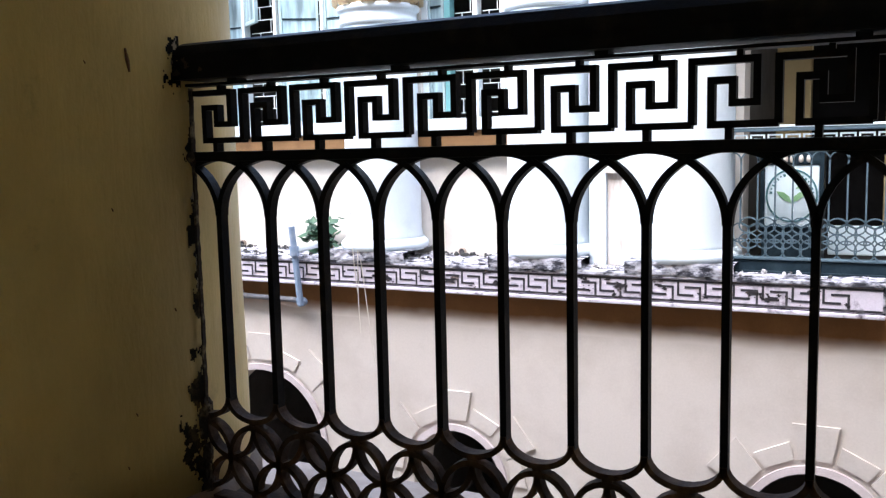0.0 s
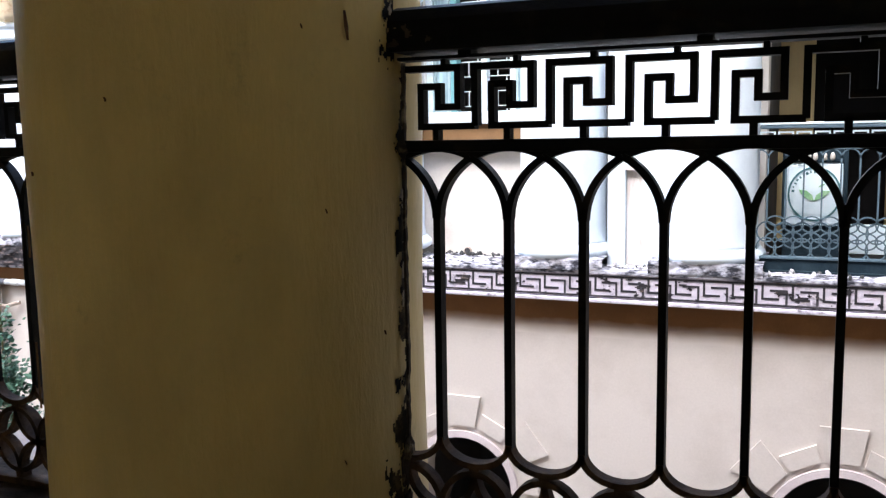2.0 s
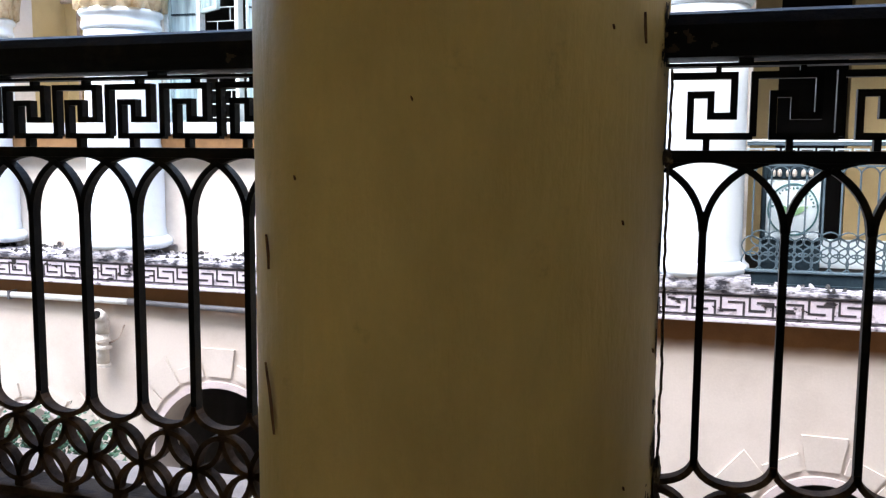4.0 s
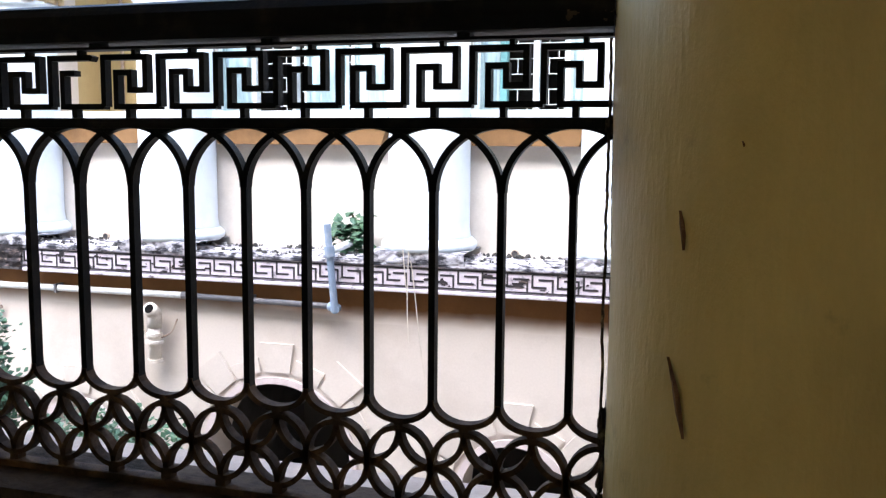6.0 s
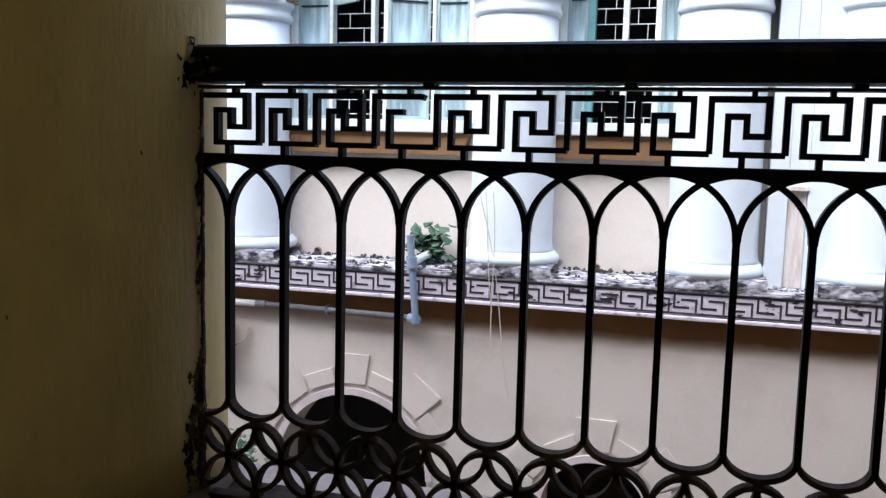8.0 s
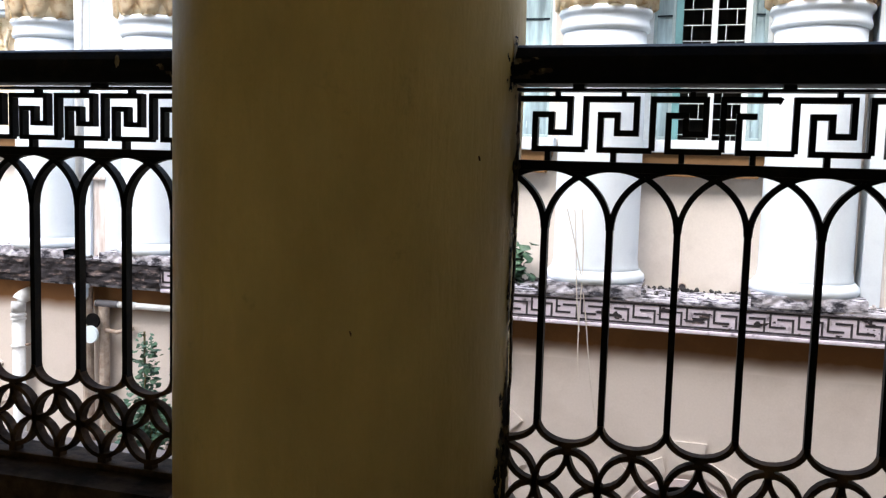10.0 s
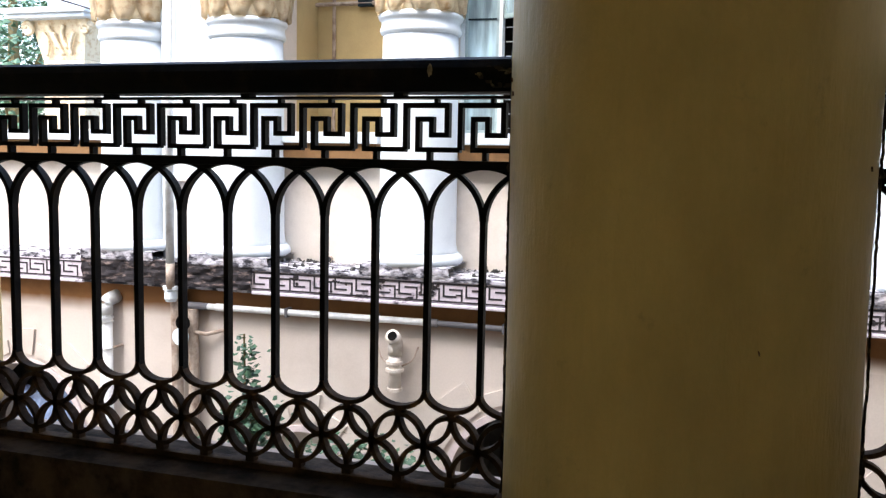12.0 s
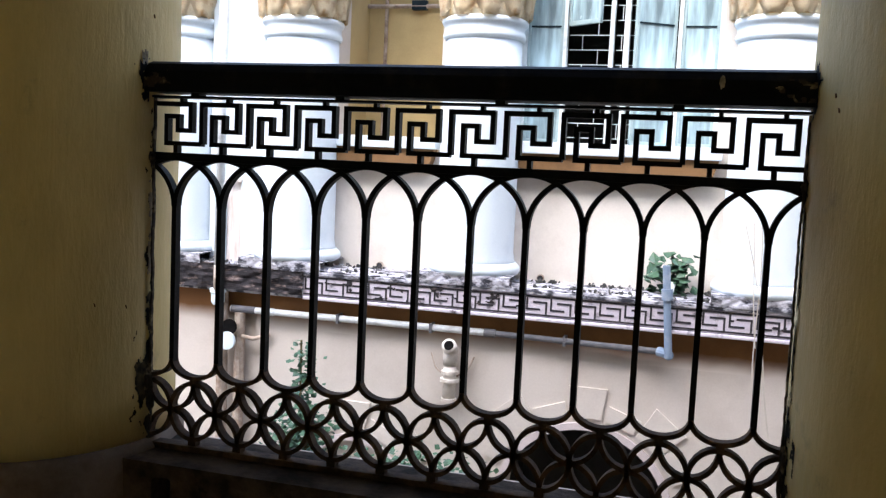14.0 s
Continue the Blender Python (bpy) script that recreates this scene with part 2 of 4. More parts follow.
SIGN_TEAL = mat("sign_dark_teal", (0.05, 0.14, 0.16), 0.5)
CABLE = mat("pale_cable", (0.55, 0.50, 0.44), 0.6)
SEAM = mat("dirty_mortar", (0.045, 0.034, 0.024), 0.95, (0.26, 0.20, 0.12), 26.0, 0.6, 80, 0.8, spread=0.08, spec=0.15, edge=(0.52, 0.66))
GRIME = mat("black_brown_grime", (0.024, 0.019, 0.012), 0.95, (0.13, 0.095, 0.045), 24.0, 0.6, 90, 0.5, spread=0.06, spec=0.1, edge=(0.5, 0.68))
SCALE = mat("flaked_pale_mortar", (0.40, 0.33, 0.23), 0.95, (0.10, 0.075, 0.05), 30.0, 0.6, 90, 0.7, spread=0.1, spec=0.15)
GASH = mat("brown_gash", (0.16, 0.08, 0.035), 0.9, (0.07, 0.035, 0.018), 30.0, 0.5, 120, 0.6)
GLASS = glass_mat("window_glass", (0.50, 0.66, 0.72))


# ---- shaping tools ----
def part(name, bm, material, parent=None, label="", smooth=False):
    me = bpy.data.meshes.new(name)
    bmesh.ops.recalc_face_normals(bm, faces=bm.faces[:])
    bm.to_mesh(me)
    bm.free()
    if smooth:
        for f in me.polygons:
            f.use_smooth = True
    me.materials.append(material)
    ob = new(name, me)
    if parent:
        ob.parent = parent
    if label:
        ob["label"] = label
    return ob


def thing(name, label, category, group="", kind="", at=(0, 0, 0)):
    ob = new(name)
    ob.location = at
    return tagged(ob, label, category, group, kind)


def structure(name, bm, material, label, category, smooth=False):
    return tagged(part(name, bm, material, smooth=smooth), label, category, kind="structure")


def box(bm, x0, x1, y0, y1, z0, z1, bevel=0.0):
    vs = [bm.verts.new(p) for p in ((x0, y0, z0), (x1, y0, z0), (x1, y1, z0), (x0, y1, z0), (x0, y0, z1), (x1, y0, z1), (x1, y1, z1), (x0, y1, z1))]
    fs = [bm.faces.new([vs[i] for i in q]) for q in ((0, 3, 2, 1), (4, 5, 6, 7), (0, 1, 5, 4), (1, 2, 6, 5), (2, 3, 7, 6), (3, 0, 4, 7))]
    if bevel:
        bmesh.ops.bevel(bm, geom=list({e for f in fs for e in f.edges}), offset=bevel, segments=2, affect="EDGES", profile=0.6)
    return bm


def boxed(x0, x1, y0, y1, z0, z1, bevel=0.0):
    return box(bmesh.new(), x0, x1, y0, y1, z0, z1, bevel)


def ribbon(bm, pts, wide, y0, y1, closed=False):
    """A flat bar bent along points (x, z), as deep as from y0 to y1."""
    n = len(pts)
    ring = []
    for i, (x, z) in enumerate(pts):
        a = pts[(i - 1) % n] if closed or i else pts[i]
        b = pts[(i + 1) % n] if closed or i < n - 1 else pts[i]
        d0 = Vector((x - a[0], z - a[1]))
        d1 = Vector((b[0] - x, b[1] - z))
        d0 = d0.normalized() if d0.length > 1e-9 else d1.normalized()
        d1 = d1.normalized() if d1.length > 1e-9 else d0
        t = (d0 + d1).normalized()
        nx, nz = -t.y, t.x
        w = wide / 2 / max(0.5, t.dot(d1))
        ring.append([bm.verts.new(p) for p in ((x + nx * w, y0, z + nz * w), (x - nx * w, y0, z - nz * w), (x - nx * w, y1, z - nz * w), (x + nx * w, y1, z + nz * w))])
    for i in range(n if closed else n - 1):
        r0, r1 = ring[i], ring[(i + 1) % n]
        for k in range(4):
            bm.faces.new((r0[k], r0[(k + 1) % 4], r1[(k + 1) % 4], r1[k]))
    if not closed:
        bm.faces.new(ring[0])
        bm.faces.new(ring[-1][::-1])
    return bm


def lathe(bm, profile, cx, cy, seg=48, wave=0.0):
    """A turned body about an upright axis, from rows of (radius, z)."""
    rows = []
    for r, z in profile:
        rows.append([bm.verts.new((cx + (r + wave * noise.noise((math.cos(a) * 2, math.sin(a) * 2, z * 2))) * math.cos(a), cy + (r + wave * noise.noise((math.cos(a) * 2, math.sin(a) * 2, z * 2))) * math.sin(a), z))
                     for a in (2 * math.pi * k / seg for k in range(seg))])
    for a, b in zip(rows, rows[1:]):
        for k in range(seg):
            bm.faces.new((a[k], a[(k + 1) % seg], b[(k + 1) % seg], b[k]))
    bm.faces.new(rows[0][::-1])
    bm.faces.new(rows[-1])
    return bm


def tube(bm, pts, radius, seg=12):
    """A round pipe along points."""
    pts = [Vector(p) for p in pts]
    rows = []
    for i, p in enumerate(pts):
        t = (pts[min(i + 1, len(pts) - 1)] - pts[max(i - 1, 0)]).normalized()
        side = t.cross(Vector((0, 0, 1)) if abs(t.z) < 0.9 else Vector((0, 1, 0))).normalized()
        up = side.cross(t)
        rows.append([bm.verts.new(p + radius * (math.cos(a) * side + math.sin(a) * up)) for a in (2 * math.pi * k / seg for k in range(seg))])
    for a, b in zip(rows, rows[1:]):
        for k in range(seg):
            bm.faces.new((a[k], a[(k + 1) % seg], b[(k + 1) % seg], b[k]))
    bm.faces.new(rows[0][::-1])
    bm.faces.new(rows[-1])
    return bm


def prism(bm, outline, y0, y1):
    """A closed outline of (x, z) points, drawn out from y0 to y1."""
    a = [bm.verts.new((x, y0, z)) for x, z in outline]
    b = [bm.verts.new((x, y1, z)) for x, z in outline]
    n = len(outline)
    bm.faces.new(a)
    bm.faces.new(b[::-1])
    for k in range(n):
        bm.faces.new((a[k], b[k], b[(k + 1) % n], a[(k + 1) % n]))
    return bm


# ---- the veranda ----
KERB_TOP, FLOOR_Z = 0.245, -0.15
structure("floor", boxed(-8.0, 5.1, -3.6, 0.12, -0.36, FLOOR_Z), FLOOR, "unseen veranda floor, pale to bounce light onto the columns", "floor")
structure("ceiling", boxed(-8.0, 5.1, -3.6, 0.5, 4.5, 4.7), CEIL, "unseen veranda ceiling, coloured to bounce warm light", "ceiling")
structure("wall_back", boxed(-8.0, 5.1, -3.8, -3.6, -0.28, 4.7), BACK, "unseen ochre back wall, coloured to bounce warm light", "wall")
# Unseen end walls, added to cut the daylight entering at both ends.
structure("wall_west", boxed(-8.2, -8.0, -3.8, 0.5, -0.36, 4.5), BACK, "unseen ochre wall added to shut out light at the veranda end", "wall")
structure("wall_east", boxed(5.1, 5.3, -3.8, 0.5, -0.28, 4.3), BACK, "unseen ochre end wall, placed to cut light from the right", "wall")
structure("wall_beam", boxed(-8.0, 5.1, -0.3, 0.3, 4.1, 4.5), YELLOW, "ochre plaster beam over the columns", "beam")
bm = prism(bmesh.new(), [(-8.0, FLOOR_Z), (-2.443, FLOOR_Z), (-2.443, 0.198), (-2.436, 0.205), (-2.392, 0.208), (-2.385, 0.202), (-2.385, FLOOR_Z), (5.1, FLOOR_Z), (5.1, KERB_TOP), (-8.0, KERB_TOP)], -0.13, 0.03)
box(bm, -8.0, 5.1, 0.03, 0.12, FLOOR_Z, KERB_TOP)
structure("kerb", bm, KERB, "brown stained concrete kerb under the iron railings", "kerb")
structure("ledge", boxed(-8.2, 5.3, 0.12, 0.95, -0.40, -0.05, 0.02), LEDGE, "pale plaster ledge outside the railings", "ledge")
structure("wall_below", boxed(-8.2, 5.3, 0.1, 0.5, -3.5, -0.4), CREAM, "cream plaster wall under the veranda", "wall")
# Out of view; height chosen to grade the light on the house opposite.
structure("wall_above", boxed(-8.2, 5.3, -0.1, 0.5, 4.7, 6.4), CREAM, "unseen wall over the veranda, its height set to shade the courtyard", "wall")

S, G1, G2 = 0.14, 0.930, 0.925
BAYS = (0.0, 11 * S + G1, -11 * S - G2)
PILLARS = (-G2 / 2, 11 * S + G1 / 2, 22 * S + G1 * 1.5, -11 * S - 1.5 * G2)


def veranda_column(x, r):
    t = thing("veranda_column", "thick round ochre limewashed column with a stained brown base", "column", "veranda columns", at=(x, 0, 0))
    part("shaft", lathe(bmesh.new(), [(r, 0.27 + 0.125 * k) for k in range(31)] + [(r, 4.1)], 0, 0, 72, 0.006), YELLOW, t, smooth=True)
    part("base", lathe(bmesh.new(), [(r + 0.03, FLOOR_Z), (r + 0.03, 0.12), (r + 0.026, 0.25), (r + 0.012, 0.268), (r, 0.272)], 0, 0, 72, 0.008), BASE, t, "rough brown-grey painted base", True)
    return t


for px, pr in zip(PILLARS, (0.392, 0.392, 0.392, 0.392)):
    veranda_column(px, pr)


def arc(cx, cz, a, b, t0, t1, n):
    return [(cx + a * math.cos(radians(t0 + (t1 - t0) * k / n)), cz + b * math.sin(radians(t0 + (t1 - t0) * k / n))) for k in range(n + 1)]


def key_unit(bm, x, z0, h, s, w, y0, y1, first=False, broken=False, last=False):
    """One unit of the running Greek key, whose stem stands left of x."""
    u = lambda a, v: (x + (a - 0.44) * s, z0 + v * h)
    stem = [u(0.0, 0.0)] if not first else []
    if broken:
        ribbon(bm, stem + [u(0, 1), u(0.76, 1), u(0.80, 0.97)], w, y0, y1)
        ribbon(bm, [u(0.47, 0.69), u(0.23, 0.69), u(0.23, 0), u(1, 0)], w, y0, y1)
    else:
        path = [u(0, 1), u(0.76, 1), u(0.76, 0.335), u(0.48, 0.335), u(0.48, 0.69), u(0.23, 0.69), u(0.23, 0), u(0.93 if last else 1.0, 0)]
        ribbon(bm, stem + path, w, y0, y1)
    return bm


def iron_railing(x, broken=-1):
    """Cast iron panel of twelve bars between two columns: handrail, Greek key, pointed arches, bars and a ring lattice."""
    t = thing("iron_railing", "black cast iron railing with Greek key band and ring lattice", "railing", "veranda railings", at=(x, 0, 0))
    L, R = -S / 2 - 0.012, 11.5 * S + 0.012
    y0, y1 = -0.011, 0.011
    bm = bmesh.new()
    prof = [(-0.05, 1.237), (-0.055, 1.262), (-0.052, 1.292), (-0.04, 1.312), (-0.018, 1.32), (0.018, 1.32), (0.04, 1.312), (0.052, 1.292), (0.055, 1.262), (0.05, 1.237)]
    a = [bm.verts.new((L, y, z)) for y, z in prof]
    b = [bm.verts.new((R, y, z)) for y, z in prof]
    for k in range(len(prof)):
        k2 = (k + 1) % len(prof)
        bm.faces.new((a[k], a[k2], b[k2], b[k]))
    bm.faces.new(a)
    bm.faces.new(b[::-1])
    part("handrail", bm, IRON, t, "black painted handrail with rounded top")
    part("top_strip", boxed(L, R, -0.02, 0.02, 1.2235, 1.2295), IRON, t)
    for k in range(0, 12, 3):
        part("rivet_block", boxed(k * S + 0.05, k * S + 0.075, -0.018, 0.018, 1.2295, 1.237), IRON, t)
    part("mid_rail", boxed(L, R, -0.016, 0.016, 1.0535, 1.076, 0.003), IRON, t)
    part("bottom_rail", boxed(L, R, -0.02, 0.02, KERB_TOP, 0.262, 0.003), IRON_LOW, t)
    for k in range(12):
        x0 = k * S
        part("greek_key", key_unit(bmesh.new(), x0, 1.101, 0.107, S, 0.0122, y0, y1, k == 0, k == broken, k == 11), IRON, t, "broken Greek key unit" if k == broken else "")
        part("key_stud", boxed(x0 - 0.006, x0 + 0.006, y0, y1, 1.074, 1.101), IRON, t)
        part("key_stud", boxed(x0 + 0.012, x0 + 0.022, y0, y1, 1.208, 1.2245), IRON, t)
        bm = bmesh.new()
        box(bm, x0 - 0.007, x0 + 0.007, -0.012, 0.012, 0.490, 0.965)
        part("bar", bm, IRON, t)
        bm = bmesh.new()
        for sgn in (-1, 1):
            top = radians(58)
            pts = [(x0 + sgn * (0.002 + (S / 2 - 0.002) * (1 - math.cos(q)) / (1 - math.cos(top))), 0.93 + 0.113 * math.sin(q) / math.sin(top)) for q in (top * i / 9 for i in range(10))]
            ribbon(bm, pts, 0.0125, -0.0125, 0.0125)
        part("arch_fork", bm, IRON, t)
        # scalloped underside of the middle rail
        n, out = 10, []
        for i in range(n + 1):
            q = -1 + 2 * i / n
            out.append((x0 + q * S / 2, 1.054 - 0.018 * q * q))
        part("scallop", prism(bmesh.new(), [(x0 - S / 2, 1.059)] + out + [(x0 + S / 2, 1.059)], -0.011, 0.011), IRON, t)
    for k in range(-1, 12):
        gx = (k + 0.5) * S
        t0, t1 = (180, 360) if 0 <= k < 11 else ((270, 360) if k < 0 else (180, 270))
        part("loop", ribbon(bmesh.new(), arc(gx, 0.503, S / 2, 0.050, t0, t1, 14), 0.0115, -0.014, 0.014), IRON_LOW, t)
        part("stud", boxed(max(gx - 0.010, L), min(gx + 0.010, R), -0.0125, 0.0125, 0.430, 0.458), IRON_LOW, t)
        if 0 <= k < 11:
            part("ring", ribbon(bmesh.new(), arc(gx, 0.359, S / 2, 0.079, 0, 360, 26)[:-1], 0.0115, -0.0135, 0.0135, True), IRON_LOW, t)
        else:
            a0, a1 = (-90, 90) if k < 0 else (90, 270)
            part("half_ring", ribbon(bmesh.new(), arc(gx, 0.359, S / 2, 0.079, a0, a1, 14), 0.0115, -0.0135, 0.0135), IRON_LOW, t)
    for k in range(12):
        x0 = k * S
        part("half_ring", ribbon(bmesh.new(), arc(x0, 0.438, S / 2, 0.078, 180, 360, 14), 0.0115, -0.0125, 0.0125), IRON_LOW, t)
        part("half_ring", ribbon(bmesh.new(), arc(x0, 0.281, S / 2, 0.078, 0, 180, 14), 0.0115, -0.0125, 0.0125), IRON_LOW, t)
        part("foot", boxed(x0 + S / 2 - 0.012, x0 + S / 2 + 0.012, -0.013, 0.013, 0.255, 0.288), IRON_LOW, t)
        part("node", boxed(x0 - 0.010, x0 + 0.010, -0.013, 0.013, 0.348, 0.370, 0.003), IRON_LOW, t)
    return t


def lump(cx, cy, cz, rx, ry, rz, seed):
    """A rough knob of mortar."""
    bm = bmesh.new()
    bmesh.ops.create_icosphere(bm, subdivisions=3, radius=1.0)
    for v in bm.verts:
        k = 1 + 0.45 * noise.noise(v.co * 2.2 + Vector((seed, 0, 0))) + 0.2 * noise.noise(v.co * 6 + Vector((0, seed, 0)))
        v.co = Vector((cx + v.co.x * rx * k, cy + v.co.y * ry * k, cz + v.co.z * rz * k))
    return bm


def stain(r, a0, a1, z0, z1, seed, cut, fine=1.0, lift=0.0016):
    """A ragged film on a column's face, thickest towards a0, as far as a1 degrees, between two heights."""
    bm = bmesh.new()
    n, m = max(6, int(abs(a1 - a0) * r * 5.5)), max(8, int((z1 - z0) / 0.004))
    grid = {}

    def spot(i, j):
        if (i, j) not in grid:
            a, z = radians(a0 + (a1 - a0) * i / n), z0 + (z1 - z0) * j / m
            q = r + 0.006 * noise.noise((math.cos(a) * 2, math.sin(a) * 2, z * 2)) + lift
            grid[i, j] = bm.verts.new((q * math.cos(a), q * math.sin(a), z))
        return grid[i, j]
    for i in range(n):
        for j in range(m):
            u, v = (i + 0.5) / n, (j + 0.5) / m
            z, w = z0 + (z1 - z0) * v, u * abs(a1 - a0) * r * 0.0175
            k = 0.7 * noise.noise((w * 22 * fine, z * 14 * fine, seed)) + 0.4 * noise.noise((w * 60 * fine, z * 45 * fine, seed + 5)) + 0.2 * noise.noise((w * 160, z * 130, seed + 9))
            if k + 0.95 * (1 - u) - 0.5 * abs(2 * v - 1) ** 3 > cut:
                bm.faces.new((spot(i, j), spot(i + 1, j), spot(i + 1, j + 1), spot(i, j + 1)))
    return bm


def blotch(x0, x1, z0, z1, y, seed, cut, cell=0.008, fine=1.0):
    """A ragged flat film on an upright face, thinning out towards both ends."""
    bm, grid = bmesh.new(), {}
    n, m = int((x1 - x0) / cell), int((z1 - z0) / cell)
    for i in range(n):
        for j in range(m):
            x, z = x0 + cell * i, z0 + cell * j
            k = noise.noise((x * 6 * fine, z * 16 * fine, seed)) + 0.5 * noise.noise((x * 24 * fine, z * 40 * fine, seed + 3))
            if k - 0.5 * abs(2 * i / n - 1) ** 2 > cut:
                vs = []
                for di, dj in ((0, 0), (1, 0), (1, 1), (0, 1)):
                    key = (i + di, j + dj)
                    if key not in grid:
                        grid[key] = bm.verts.new((x0 + cell * key[0], y, z0 + cell * key[1]))
                    vs.append(grid[key])
                bm.faces.new(vs)
    return bm


def seam(x, side, cx, r):
    """Mortar, grime and smeared black paint where a railing runs into a column."""
    t = thing("mortar_seam", "rough mortar, grime and black paint smears at a railing end", "mortar", "mortar at the railing ends", at=(x, 0, 0))
    pts = [(side * 0.0025 * noise.noise((z * 9, x, side)) + side * 0.006 + 0.0022 * noise.noise((z * 70, x, 4)), z) for z in (0.45 + 0.01 * k for k in range(78))]
    part("plaster_lip", ribbon(bmesh.new(), pts, 0.005, -0.018, -0.008), SEAM, t, "cracked plaster lip")
    rnd = random.Random(int(x * 100) + side)
    for k in range(5):
        part("mortar_lump", lump(side * rnd.uniform(-0.002, 0.006), -0.012 - 0.008 * (k % 2), 0.27 + 0.05 * k + rnd.uniform(-0.02, 0.02), rnd.uniform(0.005, 0.011), 0.016, rnd.uniform(0.018, 0.04), 5 * k + x), SEAM, t)
    part("mortar_lump", lump(0.002 * side, -0.014, 1.062, 0.012, 0.014, 0.015, x), SEAM, t)
    e0, e1 = sorted((-side * 0.05, side * 0.085))
    tagged(part("mortar_flake", blotch(e0, e1, 1.245, 1.296, -0.0565, x * 3, 0.16, 0.0025, 3.0), SEAM, t, "chipped paint on the handrail end"), kind="stuff")
    at = (lambda a: a) if side > 0 else (lambda a: -180 - a)
    # films on the column's own face
    for name, film, mt, label in (
            ("grime", stain(r, at(0), at(-13), 0.25, 0.62, x * 3 + 1, 0.40), GRIME, "black-brown grime low on the column"),
            ("grime", stain(r, at(0), at(-6), 0.55, 1.23, x * 3 + 2, 0.50, 1.3), GRIME, "ragged line of grime"),
            ("mortar_film", stain(r, at(-1), at(-7), 0.60, 1.22, x * 3 + 7, 0.98, 1.5, 0.0026), SCALE, "flaked pale mortar"),
            ("paint_smear", stain(r, at(-5), at(-13), 1.205, 1.335, x * 3 + 3, 0.42, 2.0, 0.0022), IRON, "black paint smear"),
            ("mortar_film", stain(r, at(-6), at(-16), 1.22, 1.36, x * 3 + 4, 0.97, 2.0, 0.0030), SCALE, "flaked pale mortar")):
        tagged(part(name, film, mt, t, label), kind="stuff").location.x = cx - x
    return t


for bx, (ca, ra), (cb, rb) in zip(BAYS, ((PILLARS[0], 0.392), (PILLARS[1], 0.392), (PILLARS[3], 0.392)), ((PILLARS[1], 0.392), (PILLARS[2], 0.392), (PILLARS[0], 0.392))):
    seam(bx - S / 2, 1, ca, ra)
    seam(bx + 11.5 * S, -1, cb, rb)
iron_railing(BAYS[0], broken=3)
for bx in BAYS[1:]:
    iron_railing(bx)

# ---- the house across the courtyard ----
WALL, LOW, FRONT = 5.83, 5.40, 5.27
GZ = -3.5


def arched_wall(bm, x0, x1, z0, z1, y0, y1, arches):
    """A wall with round-headed openings (centre x, springing z, radius) cut through it."""
    x = x0
    for cx, cz, r in sorted(arches):
        box(bm, x, cx - r, y0, y1, z0, z1)
        n = 20
        pts = [(cx - r * math.cos(math.pi * k / n), cz + r * math.sin(math.pi * k / n)) for k in range(n + 1)]
        lo0, lo1 = [bm.verts.new((p, y0, q)) for p, q in pts], [bm.verts.new((p, y1, q)) for p, q in pts]
        hi0, hi1 = [bm.verts.new((p, y0, z1)) for p, q in pts], [bm.verts.new((p, y1, z1)) for p, q in pts]
        for k in range(n):
            bm.faces.new((lo0[k], lo0[k + 1], hi0[k + 1], hi0[k]))
            bm.faces.new((lo1[k], hi1[k], hi1[k + 1], lo1[k + 1]))
            bm.faces.new((lo0[k], lo1[k], lo1[k + 1], lo0[k + 1]))
            bm.faces.new((hi0[k], hi0[k + 1], hi1[k + 1], hi1[k]))
        x = cx + r
    box(bm, x, x1, y0, y1, z0, z1)
    return bm


ARCHES = ((-7.33, -1.88, 0.74), (-4.03, -1.98, 0.46), (-1.87, -1.86, 0.72), (0.33, -1.95, 0.45), (3.37, -1.93, 0.49))
structure("ground", boxed(-60, 60, -60, 60, GZ - 0.2, GZ), GROUND, "damp brown courtyard ground", "ground")
lower = structure("wall_lower", arched_wall(bmesh.new(), -10, 5.2, GZ, -0.20, LOW, LOW + 0.38, ARCHES), CREAM, "cream plaster wall with round arches", "wall")
# rooms behind the arches; their shade is put into the dark plaster colour
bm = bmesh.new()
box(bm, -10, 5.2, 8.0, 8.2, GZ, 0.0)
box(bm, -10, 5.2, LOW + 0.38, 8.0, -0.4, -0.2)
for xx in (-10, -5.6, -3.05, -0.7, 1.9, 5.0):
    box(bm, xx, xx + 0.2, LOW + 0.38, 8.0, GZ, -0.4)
structure("wall_rooms", bm, ROOM_SHADE, "plaster rooms behind the arches, coloured dark for their shade", "wall")
# carries the painted shadow of the ledge down the wall
structure("trim", prism(bmesh.new(), [(-10, -0.52), (5.2, -0.52), (5.2, -0.205), (-10, -0.205)], LOW - 0.0015, LOW + 0.004), LEDGE_SHADE_BAND, "orange-brown band with the ledge shadow painted into its colour", "trim")


